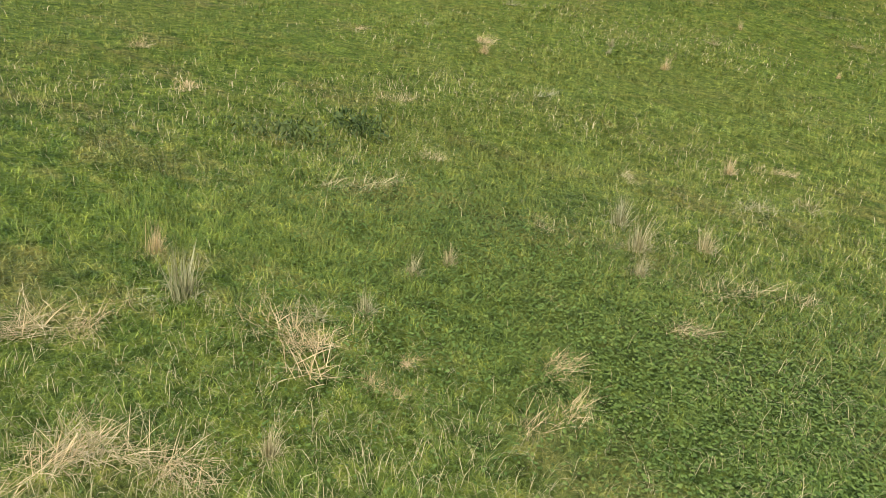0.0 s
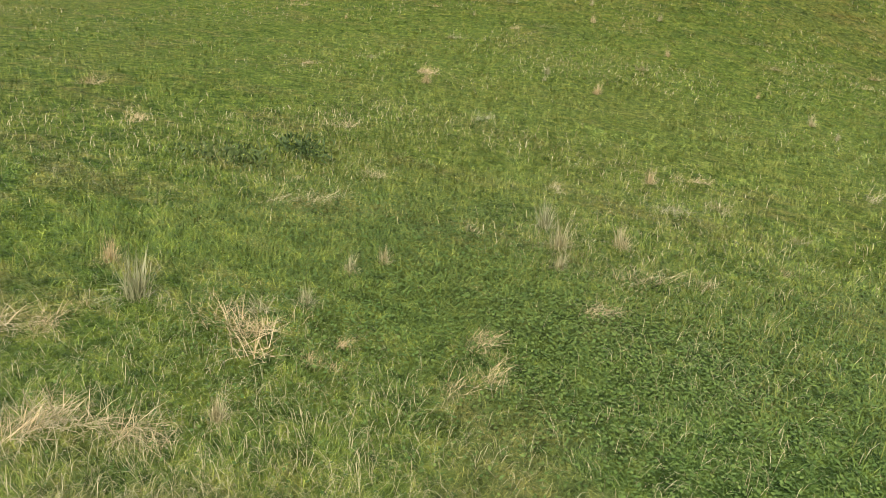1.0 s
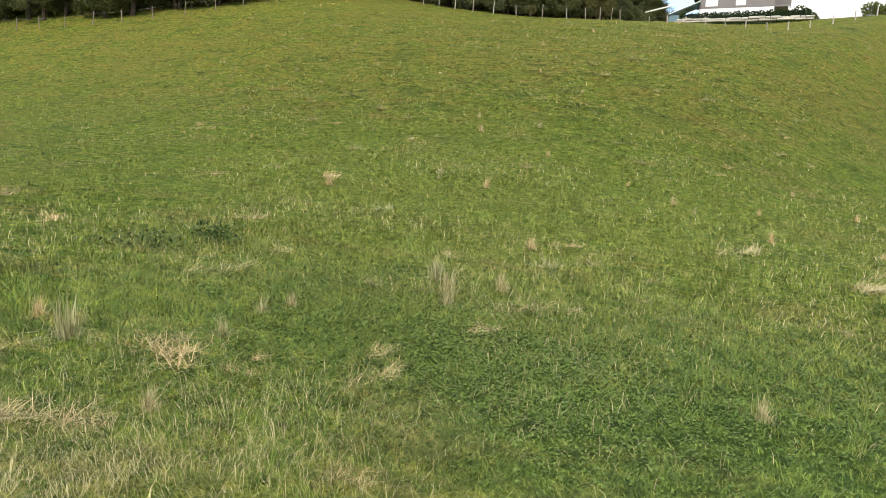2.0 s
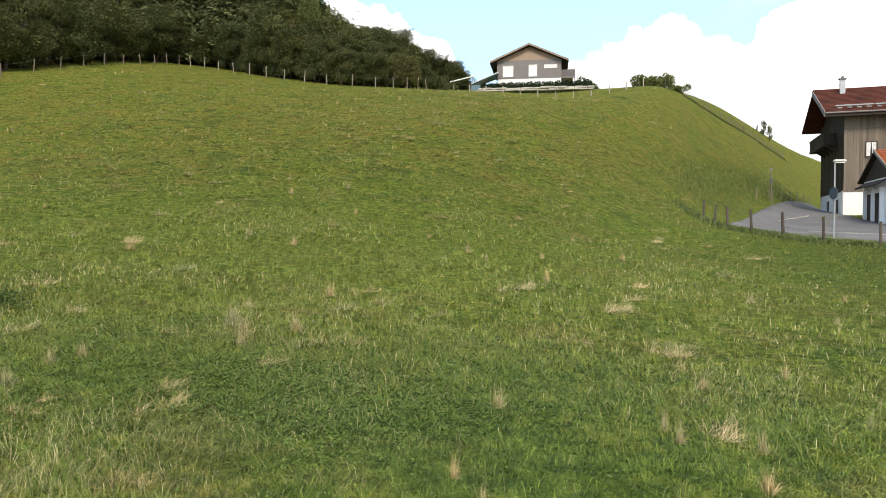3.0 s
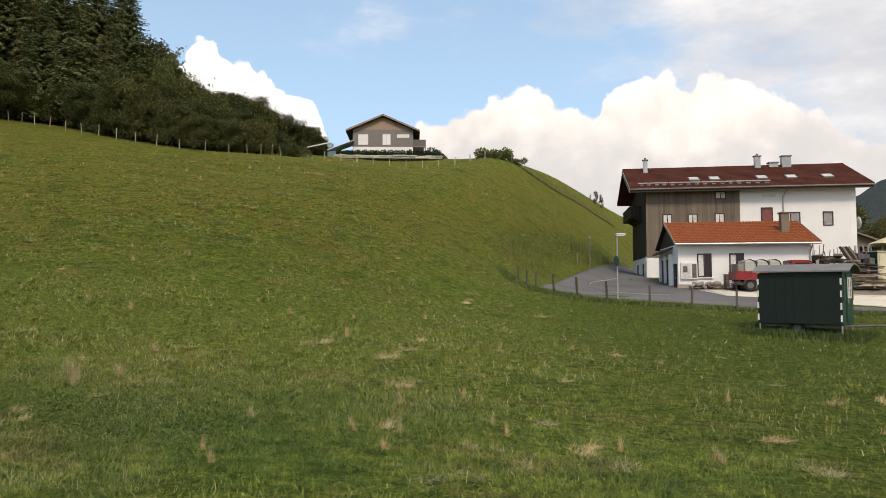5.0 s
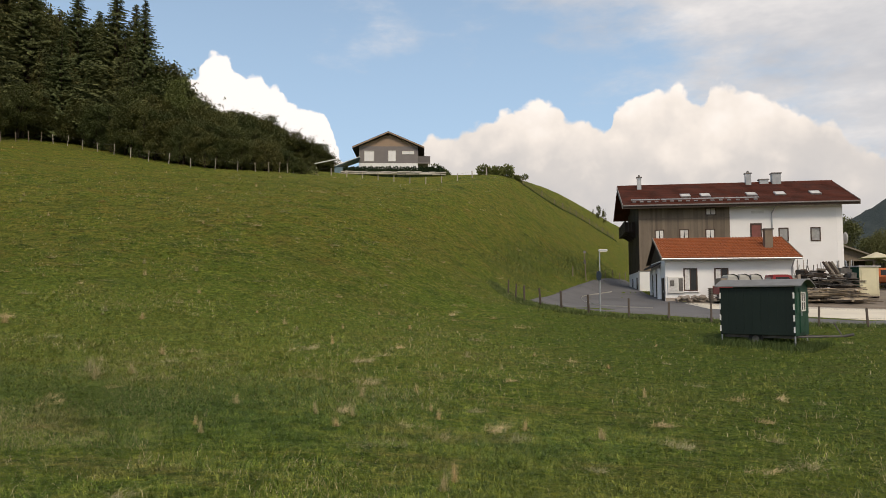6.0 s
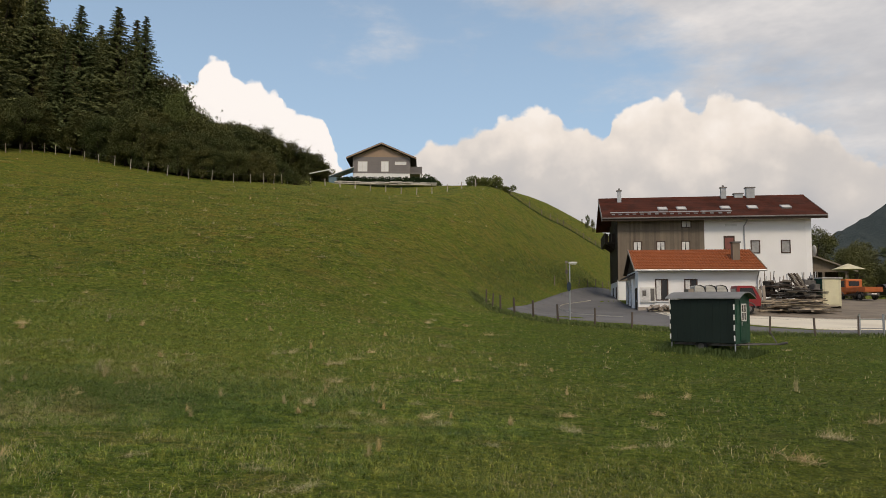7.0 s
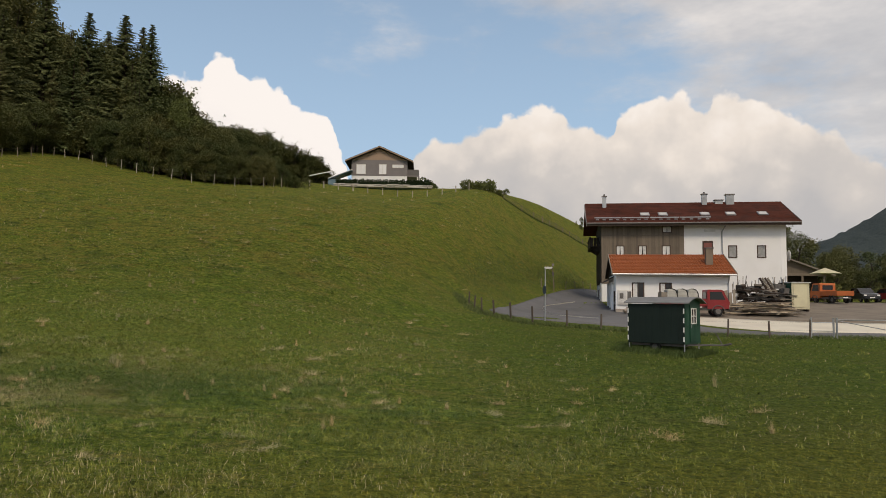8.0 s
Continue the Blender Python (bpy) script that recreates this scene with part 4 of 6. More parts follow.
SPRUCES = [spruce(s, M_NEEDLE) for s in (1, 2, 3)]
DARK_TREES = [broadleaf(10 + s, M_LEAF, 26, "dark leafy tree in the dense forest edge") for s in range(4)]
LIGHT_TREES = [broadleaf(30 + s, M_LEAF_LIGHT, 22, "light green ash in the forest edge") for s in range(2)]
EDGE = spline([(-19.8, 86.0), (-21.9, 79.0), (-25.4, 75.0), (-31.0, 75.3), (-38.0, 78.2), (-46.6, 82.5), (-46.6, 71.4), (-48.5, 59.5), (-56.3, 54.3), (-70, 52)], 14)


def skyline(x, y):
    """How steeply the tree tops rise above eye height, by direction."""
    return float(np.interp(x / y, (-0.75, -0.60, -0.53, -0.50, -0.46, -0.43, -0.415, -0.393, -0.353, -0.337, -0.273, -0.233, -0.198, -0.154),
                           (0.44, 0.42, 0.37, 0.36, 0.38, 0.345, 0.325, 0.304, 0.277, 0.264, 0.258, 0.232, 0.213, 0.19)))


def plant(kinds, x, y, height, rng, wide=1.0):
    src = kinds[int(rng.integers(len(kinds)))]
    m = pose(x, y, gz(x, y) - 0.1, 0, 0, rng.uniform(0, 360)) @ Matrix.Diagonal((height * wide, height * wide, height, 1))
    return copy_thing(src, m)


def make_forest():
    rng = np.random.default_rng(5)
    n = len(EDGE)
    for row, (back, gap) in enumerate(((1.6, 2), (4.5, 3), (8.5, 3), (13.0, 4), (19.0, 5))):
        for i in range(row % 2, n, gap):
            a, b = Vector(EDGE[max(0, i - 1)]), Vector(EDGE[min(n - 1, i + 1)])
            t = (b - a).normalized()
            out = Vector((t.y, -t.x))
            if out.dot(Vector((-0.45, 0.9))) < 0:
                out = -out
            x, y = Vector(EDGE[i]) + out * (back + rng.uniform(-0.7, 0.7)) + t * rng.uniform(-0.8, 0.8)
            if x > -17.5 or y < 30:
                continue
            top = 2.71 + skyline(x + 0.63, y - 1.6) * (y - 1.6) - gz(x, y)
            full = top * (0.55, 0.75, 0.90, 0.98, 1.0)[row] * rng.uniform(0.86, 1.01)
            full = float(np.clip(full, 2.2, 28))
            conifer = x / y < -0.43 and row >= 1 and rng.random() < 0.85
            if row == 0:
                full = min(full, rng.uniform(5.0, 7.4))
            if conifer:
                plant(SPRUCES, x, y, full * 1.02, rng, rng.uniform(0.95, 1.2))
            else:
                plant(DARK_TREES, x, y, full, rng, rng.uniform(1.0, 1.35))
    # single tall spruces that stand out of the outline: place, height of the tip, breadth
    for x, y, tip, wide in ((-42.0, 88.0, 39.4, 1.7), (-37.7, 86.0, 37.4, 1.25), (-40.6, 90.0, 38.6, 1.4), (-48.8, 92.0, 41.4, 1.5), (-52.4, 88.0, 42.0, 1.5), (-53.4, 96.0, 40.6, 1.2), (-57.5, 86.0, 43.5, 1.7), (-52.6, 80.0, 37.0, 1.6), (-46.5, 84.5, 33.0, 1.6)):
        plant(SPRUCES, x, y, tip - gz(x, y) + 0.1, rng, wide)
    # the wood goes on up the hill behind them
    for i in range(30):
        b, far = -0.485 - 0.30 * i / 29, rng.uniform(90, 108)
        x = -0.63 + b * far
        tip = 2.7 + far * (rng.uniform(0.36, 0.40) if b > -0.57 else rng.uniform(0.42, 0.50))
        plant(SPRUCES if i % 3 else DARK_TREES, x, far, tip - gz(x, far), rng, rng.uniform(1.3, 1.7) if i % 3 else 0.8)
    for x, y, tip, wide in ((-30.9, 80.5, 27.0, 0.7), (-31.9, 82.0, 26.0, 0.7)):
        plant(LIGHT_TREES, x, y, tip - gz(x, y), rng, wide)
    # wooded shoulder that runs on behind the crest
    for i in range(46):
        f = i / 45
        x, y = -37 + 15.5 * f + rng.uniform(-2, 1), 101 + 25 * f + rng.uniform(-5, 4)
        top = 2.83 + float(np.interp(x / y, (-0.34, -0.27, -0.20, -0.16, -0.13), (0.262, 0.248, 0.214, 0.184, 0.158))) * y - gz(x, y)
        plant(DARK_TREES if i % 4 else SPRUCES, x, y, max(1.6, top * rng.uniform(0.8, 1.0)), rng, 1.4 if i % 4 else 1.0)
    # trees beyond the farmhouse
    for x, y, h, kind in ((41.5, 95, 10.8, 0), (45, 99, 8.5, 0), (49.5, 104, 7.5, 0), (53, 98, 7.2, 0), (56.5, 95, 7.6, 0), (60, 97, 8.0, 0), (63, 95, 7.4, 0), (66.5, 98, 8.2, 0), (71, 97, 8.6, 0),
                          (75, 99, 9.0, 0), (47.5, 93, 5.6, 0), (52, 89, 5.0, 0), (55.5, 88, 4.6, 1), (59, 88, 4.8, 0), (62.5, 88, 5.0, 0), (66, 89, 5.4, 0), (70, 90, 6.0, 0), (44.5, 86.5, 2.6, 1)):
        plant(LIGHT_TREES if kind else DARK_TREES, x, y, h, rng, 1.15)
    for x, y, h in ((42.6, 93, 11.0), (44.2, 91, 9.6), (46.6, 94, 9.2), (51, 96, 7.4), (53.5, 97, 8.4), (57, 91, 7.6), (61, 90, 8.2), (66, 92, 9.2), (48.5, 90, 7.0), (63.5, 86, 7.2)):
        plant(DARK_TREES, x, y, h, rng, 0.95)
    for x, y, tip, wide in ((38.1, 100.0, 18.8, 0.35), (25.0, 136.0, 20.2, 0.5), (26.2, 137.0, 19.4, 0.5), (23.9, 135.5, 19.2, 0.4)):
        plant(DARK_TREES, x, y, tip - gz(x, y), rng, wide)


make_forest()


def far_ridge():
    """A wooded mountain far behind the farm."""
    n, k = 220, 26
    v = []
    for i in range(n):
        x = 250 + 1500 * i / (n - 1)
        crest = 48 + 230 * (1 - math.exp(-max(0.0, x - 340) / 330)) + 9 * noise.noise((x * 0.012, 3, 0)) + 5 * noise.noise((x * 0.05, 5, 0)) + 4 * noise.noise((x * 0.21, 7, 0))
        for j in range(k):
            f = j / (k - 1)
            v.append((x + 80 * f, 640 + 330 * f, -5 + crest * math.sin(f * math.pi / 2) + 7 * noise.noise((x * 0.02, f * 9, 1)) * f))
    idx = np.arange(n * k).reshape(n, k)
    f = np.stack([idx[:-1, :-1], idx[1:, :-1], idx[1:, 1:], idx[:-1, 1:]], -1).reshape(-1, 4)

    def build(nd, bsdf):
        co = nd.add("TexCoord").outputs["Object"]
        # pale bluish tint puts the haze of distance into the woods' colour
        c = nd.mix(nd.noise(co, 0.10, 6.0, 0.8), (0.030, 0.043, 0.044), (0.085, 0.104, 0.100))
        nd.put(bsdf.inputs["Base Color"], c)
        bump(nd, bsdf, nd.noise(co, 0.15, 5.0, 0.7), 1.0, 6.0)

    me = from_arrays("backdrop", v, f, material("hazed_woods", build, 0.95, 0.0, 0.1), 4)
    tagged(new("backdrop", me), "distant wooded mountain ridge behind the farm", "mountain", kind="structure")


far_ridge()


# ---- fences ----
def post_mesh(r, h, seed):
    rng = random.Random(seed)
    bm = rodded((0, 0, -0.3), (rng.uniform(-0.03, 0.03), rng.uniform(-0.03, 0.03), h), r, r * 0.85, 7)
    return bm


def tube(bm, points, r):
    """Adds a thin three-sided tube along a line of points."""
    rings = []
    for p in points:
        rings.append([bm.verts.new(Vector(p) + Vector((0, r * math.cos(k * 2.0944), r * math.sin(k * 2.0944)))) for k in range(3)])
    for a, b in zip(rings, rings[1:]):
        for k in range(3):
            bm.faces.new((a[k], a[(k + 1) % 3], b[(k + 1) % 3], b[k]))
    return bm


def fence(points, height, radius, wires, label, group, mat=M_POST, wire=0.004, lean=3.0):
    """Posts on the land joined by sagging wires; one thing."""
    ob = thing("fence", Matrix.Identity(4), label, "fence", group)
    rng = random.Random(len(points))
    tops = []
    for i, (x, y) in enumerate(points):
        z = gz(x, y)
        h = height * rng.uniform(0.9, 1.1)
        m = pose(x, y, z, rng.uniform(-lean, lean), rng.uniform(-lean, lean), rng.uniform(0, 360))
        part("post", post_mesh(radius * rng.uniform(0.85, 1.15), h, i), mat, ob, "", m)
        tops.append((x, y, z, h))
    for lvl in wires:
        line = []
        for x, y, z, h in tops:
            p = Vector((x, y, z + h * lvl))
            if line:
                line.append((Vector(line[-1]) + p) / 2 - Vector((0, 0, 0.03)))
            line.append(p)
        bm = tube(bmesh.new(), line, wire)
        part("wire", bm, M_OLDPOST if wire > 0.02 else M_GUTTER, ob)
    return ob


def along(points, gap):
    """Points at even steps along a smooth line."""
    line = [Vector(p) for p in spline(points, 30)]
    out, left = [tuple(line[0])], gap
    for a, b in zip(line, line[1:]):
        d = (b - a).length
        while d >= left:
            a = a + (b - a).normalized() * left
            out.append(tuple(a))
            d, left = (b - a).length, gap
        left -= d
    return out


fence([(1.35, 51.2), (1.7, 50.0), (2.2, 49.4), (2.95, 47.7), (3.95, 46.2), (5.2, 44.8), (7.3, 44.5), (9.4, 44.4), (11.6, 44.2), (14.2, 43.6), (16.7, 43.0), (19.1, 42.8), (21.5, 42.8)], 1.05, 0.065, (0.45, 0.88), "dark wooden pasture fence beside the lane", "fences", M_OLDPOST)
fence(along([(-20.6, 88.5), (-20.3, 84.6), (-22.0, 77.6), (-25.4, 73.8), (-31.0, 74.2), (-38.0, 77.0), (-45.8, 80.6)], 2.3), 1.05, 0.036, (0.9,), "pale wooden posts along the forest edge", "fences", M_PALEPOST, 0.004, 5)
fence(along([(-45.8, 80.0), (-45.6, 71.0), (-47.8, 58.6), (-56.3, 53.4), (-68, 51.5)], 2.4), 1.0, 0.045, (0.85,), "wooden posts under the dark forest edge", "fences", lean=5)
fence(along([(-22.3, 99.5), (-17.4, 99.2), (-10.9, 98.8), (-4.8, 98.6), (-0.7, 98.0), (3.6, 95.5)], 2.1), 0.95, 0.075, (0.9,), "pale wooden fence posts below the hill house", "fences", M_PALEPOST, 0.004)
fence(along([(7.4, 99.6), (10.3, 101.2), (13.2, 105.0), (17.9, 113.7), (21.9, 120.4), (26.4, 128.3)], 3.0), 0.95, 0.06, (0.35, 0.6, 0.85), "dark wire fence running down the hillside", "fences", wire=0.03)
fence(along([(9.5, 74.5), (13, 80.5), (17.0, 88.5), (20, 95)], 3.5), 1.0, 0.05, (0.8,), "sparse wooden posts above the lane", "fences")


def metal_gate():
    z = gz(22.9, 42.9)
    ob = thing("metal_gate", pose(21.6, 42.85, z, 0, 0, 1), "galvanised metal pasture gate beside the lane", "gate")
    for x in (0.0, 1.35, 1.55, 6.2):
        part("post", rodded((x, 0, -0.2), (x, 0, 1.25), 0.06), M_METAL, ob)
    for zz in (0.45, 0.95):
        part("rail", rodded((0.0, 0, zz), (1.35, 0, zz), 0.028), M_METAL, ob)
    part("rail", rodded((1.55, 0, 1.12), (6.2, 0, 1.12), 0.03), M_METAL, ob)
    part("brace", rodded((1.55, 0.02, 1.08), (6.2, 0.02, 0.25), 0.025), M_METAL, ob)
    part("rail", rodded((6.2, 0, 1.12), (14.0, 0.6, 1.15), 0.03), M_METAL, ob)
    return ob


metal_gate()


def street_lamp():
    ob = thing("street_lamp", pose(6.25, 46.8, gz(6.25, 46.8)), "slim grey street lamp beside the lane", "street lamp")
    h = 5.18 - gz(6.25, 46.8)
    part("pole", rodded((0, 0, -0.2), (0, 0, h), 0.050, 0.035), M_METAL, ob)
    part("arm", rodded((0, 0, h), (0.16, -0.05, h + 0.05), 0.03), M_PALE_METAL, ob)
    head = bmesh.new()
    box(head, -0.06, -0.12, h + 0.02, 0.46, 0.12, h + 0.14, bevel=0.04)
    lamp = part("lamp_head", head, M_PALE_METAL, ob, "white lamp head")
    part("diffuser", boxed(0.0, -0.09, h - 0.01, 0.4, 0.09, h + 0.02), M_FRAME, lamp)
    face = Matrix.Translation((-0.06, -0.05, h * 0.60)) @ Matrix.Rotation(radians(-74), 4, "Z") @ Matrix.Rotation(math.pi / 2, 4, "X")
    disc = bmesh.new()
    bmesh.ops.create_cone(disc, cap_ends=True, segments=24, radius1=0.28, radius2=0.28, depth=0.03, matrix=face)
    part("sign_plate", disc, M_SIGNBLUE, ob, "round blue-grey sign plate")

    return ob


street_lamp()


def road_sign():
    x, y = 11.0, 75.6
    ob = thing("road_sign", pose(x, y, gz(x, y), 0, 0, 20), "small road sign on a thin post by the lane", "road sign")
    part("post", rodded((0, 0, -0.2), (-0.2, 0, 3.0), 0.045), M_POST, ob)
    part("plate", boxed(-0.30, -0.05, 2.75, -0.02, -0.02, 2.98), M_GUTTER, ob, "grey plate")
    part("plate", boxed(-0.28, -0.05, 1.7, -0.02, -0.02, 2.1), M_SCRAP, ob, "dark plate seen from behind")
    return ob


road_sign()


def kerb():
    line = spline([(12.2, 70.0), (9.9, 67.0), (8.2, 63.2), (8.3, 58.6), (9.2, 55.8), (11.0, 53.0)], 12)
    line_k = []
    for ax, ay in line:
        line_k.append((ax, ay, gz(ax, ay) + 0.06))
    tagged(part("kerb", tube(bmesh.new(), line_k, 0.07), M_STONE), "low pale kerb curving through the asphalt", "kerb", kind="structure")


kerb()


# ---- around the hill house ----
def hedge():
    rng = np.random.default_rng(8)
    ob = thing("hedge", Matrix.Identity(4), "dense dark clipped hedge in front of the hill house", "hedge")
    P, D = [], []
    core = bmesh.new()
    for i in range(44):
        f = i / 43
        x, y = -17.8 + 14.4 * f, 108.6 - 1.5 * f
        z = 20.42 + 0.06 * math.sin(i * 1.7) - 0.35 * f
        h = 1.38 + 0.10 * math.sin(i * 2.3)
        rod(core, (x, y, z - 1.0), (x, y, z + h * 0.8), 0.34, 0.12, 7)
        n = 420
        q = rng.normal(0, 1, (n, 3))
        q /= np.linalg.norm(q, axis=1, keepdims=True)
        t = rng.uniform(0, 1, (n, 1))
        P.append(np.c_[x + q[:, :1] * 0.42 * (1 - 0.75 * t), y + q[:, 1:2] * 0.42 * (1 - 0.75 * t), z + h * t]), D.append(q + (0, 0, 0.8))
    P, D = np.concatenate(P), np.concatenate(D)
    n = len(P)
    part("stem", core, M_HEDGE, ob)
    hang("foliage", card_mesh("foliage", P, D, rng.normal(0, 1, (n, 3)), rng.uniform(0.09, 0.18, n), rng.uniform(0.03, 0.06, n), M_HEDGE), ob)


hedge()


def stone_wall():
    rng = random.Random(4)
    ob = thing("stone_wall", Matrix.Identity(4), "low dry wall of pale stone blocks on the crest", "wall")
    for row in range(2):
        x = -18.3 + row * 0.3
        while x < -3.0:
            w = rng.uniform(0.5, 2.0)
            f = (x + 18.3) / 15.3
            y = 106.6 - 1.2 * f
            top = 20.92 - 0.45 * f
            h = rng.uniform(0.18, 0.27)
            z = top - 0.50 + row * 0.25 + rng.uniform(-0.04, 0.04)
            part("stone", boxed(x, y - rng.uniform(0.0, 0.15), z, x + w - 0.05, y + 0.5, z + h, bevel=0.05), M_STONE, ob)
            x += w


stone_wall()


def glasshouse():
    ob = thing("glasshouse", pose(-19.6, 110.8, 21.2, 0, 0, 4), "slanted glass lean-to with a metal frame beside the house", "glasshouse")
    part("wall", boxed(0, 0, -1, 3.8, 3.0, 1.0), M_PANEL, ob)
    roof = part("glass_roof", prismed([(0.0, 1.0), (3.8, 2.5), (3.8, 2.6), (0.0, 1.1)], "y", -0.2, 3.0), M_PANEL, ob, "blue-grey glass roof")
    for i in range(6):
        part("bar", rodded((0.0, -0.2 + i * 0.62, 1.13), (3.8, -0.2 + i * 0.62, 2.63), 0.05, sides=5), M_FRAME, roof)
    part("strut", rodded((-3.0, 0.5, 1.6), (0.6, 0.5, 2.4), 0.09), M_FRAME, ob, "white awning arm")


glasshouse()


def bush(x, y, z, sx, sz, seed, mat, label):
    rng = np.random.default_rng(seed)
    ob = thing("bush", pose(x, y, z), label, "bush")
    P, D = [], []
    for i in range(12):
        c = np.array([rng.uniform(-1, 1) * sx, rng.uniform(-0.6, 0.6) * sx, rng.uniform(0.15, 0.8) * sz])
        q = rng.normal(0, 1, (240, 3))
        q /= np.linalg.norm(q, axis=1, keepdims=True)
        P.append(c + q * sx * 0.42 * rng.uniform(0.4, 1.15, (240, 1)) * (1, 1, 0.8)), D.append(q + (0, 0, 0.4))
    P, D = np.concatenate(P), np.concatenate(D)
    n = len(P)
    stems = bmesh.new()
    for i in range(7):
        rod(stems, (0, 0, -0.2), (rng.uniform(-1, 1) * sx, rng.uniform(-0.5, 0.5) * sx, sz * rng.uniform(0.5, 1.05)), 0.05, 0.015, 5)
    part("stem", stems, M_BARK, ob)
    hang("foliage", card_mesh("foliage", P, D, rng.normal(0, 1, (n, 3)), rng.uniform(0.1, 0.26, n) * sx * 0.8, rng.uniform(0.03, 0.08, n) * sx * 0.8, mat), ob)
    return ob


bush(3.7, 100.0, gz(3.7, 100.0) - 0.5, 1.8, 1.55, 3, M_LEAF_LIGHT, "ragged grey-green shrub on the hill crest")
bush(7.0, 101.0, gz(7.0, 101.0) - 0.3, 0.9, 1.2, 4, M_LEAF_LIGHT, "ragged grey-green shrub on the hill crest")
bush(-4.0, 109.0, 19.9, 1.3, 2.6, 5, M_LEAF, "dark garden shrub beside the hill house")
bush(-19.6, 88.0, gz(-19.6, 88.0) - 0.1, 1.2, 1.7, 6, M_LEAF, "grey-green shrub at the end of the forest edge")

bush(40.6, 76.8, gz(40.6, 76.8), 1.0, 2.3, 7, M_LEAF_LIGHT, "light green bush in front of the parasol")


# ---- farmyard ----
def wheel(parent, x, y, r, width):
    m = Matrix.Translation((x, y, r)) @ Matrix.Rotation(math.pi / 2, 4, "X")
    t = bmesh.new()
    bmesh.ops.create_cone(t, cap_ends=True, segments=22, radius1=r, radius2=r, depth=width, matrix=m)
    bmesh.ops.bevel(t, geom=[e for e in t.edges if len(e.link_faces) == 2 and e.calc_face_angle(0) > 1.0], offset=0.03, segments=2, affect="EDGES")
    ob = part("wheel", t, M_RUBBER, parent)
    rim = bmesh.new()
    bmesh.ops.create_cone(rim, cap_ends=True, segments=16, radius1=r * 0.56, radius2=r * 0.56, depth=width + 0.02, matrix=m)
    part("rim", rim, M_SCRAP, ob)


def pickup(name, m, paint, label, tail=-2.15, board=0.4):
    """A forward-control pickup truck; its cab is at +x."""
    ob = thing(name, m, label, "truck")
    part("chassis", boxed(tail + 0.05, -0.6, 0.42, 2.0, 0.6, 0.62), M_SCRAP, ob)
    cab = part("cab", prismed([(0.55, 0.55), (2.15, 0.55), (2.2, 1.05), (1.75, 1.95), (1.55, 2.02), (0.62, 2.02), (0.55, 1.9)], "y", -0.83, 0.83), paint, ob, "painted cab")
    for y in (-0.835, 0.822):
        part("side_window", prismed([(0.75, 1.25), (1.88, 1.25), (1.62, 1.85), (0.75, 1.85)], "y", y, y + 0.012), M_GLASS, cab)
    part("windscreen", prismed([(2.04, 1.3), (2.055, 1.32), (1.80, 1.88), (1.785, 1.86)], "y", -0.72, 0.72), M_GLASS, cab)
    part("rear_window", boxed(0.535, -0.55, 1.35, 0.55, 0.55, 1.82), M_GLASS, cab)
    part("bumper", boxed(2.15, -0.8, 0.45, 2.28, 0.8, 0.6, bevel=0.02), M_SCRAP, ob)
    for y in (-0.65, 0.5):
        part("headlight", boxed(2.17, y, 0.75, 2.23, y + 0.16, 0.9), M_FRAME, cab)
    bed = part("load_bed", boxed(tail, -0.88, 0.72, 0.45, 0.88, 0.8), paint, ob, "painted load bed")
    for y in (-0.9, 0.86):
        part("side_board", boxed(tail, y, 0.8, 0.45, y + 0.04, 0.8 + board, bevel=0.01), paint, bed)
        for k in range(5):
            x = tail + 0.1 + k * (0.3 - tail) / 4
            part("stake", boxed(x, y - 0.02, 0.76, x + 0.06, y + 0.06, 0.82 + board), paint, bed)
    part("tailgate", boxed(tail - 0.04, -0.88, 0.8, tail, 0.88, 0.8 + board), paint, bed)
    part("headboard", boxed(0.45, -0.88, 0.8, 0.49, 0.88, 1.3), paint, bed)
    for x in (tail + 0.85, 1.35):
        for y in (-0.72, 0.72):
            wheel(ob, x, y, 0.36, 0.2)
        for y in (-0.90, 0.66):
            arch = [(x + 0.48 * math.cos(a), 0.36 + 0.48 * math.sin(a)) for a in np.linspace(0.1, math.pi - 0.1, 9)]
            part("mudguard", prismed(arch + [(x + (q - x) * 0.9, 0.36 + (z - 0.36) * 0.9) for q, z in reversed(arch)], "y", y, y + 0.24), M_SCRAP, ob)
    part("number_plate", boxed(tail - 0.055, -0.25, 0.5, tail - 0.04, 0.25, 0.62), M_FRAME, ob)
    return ob


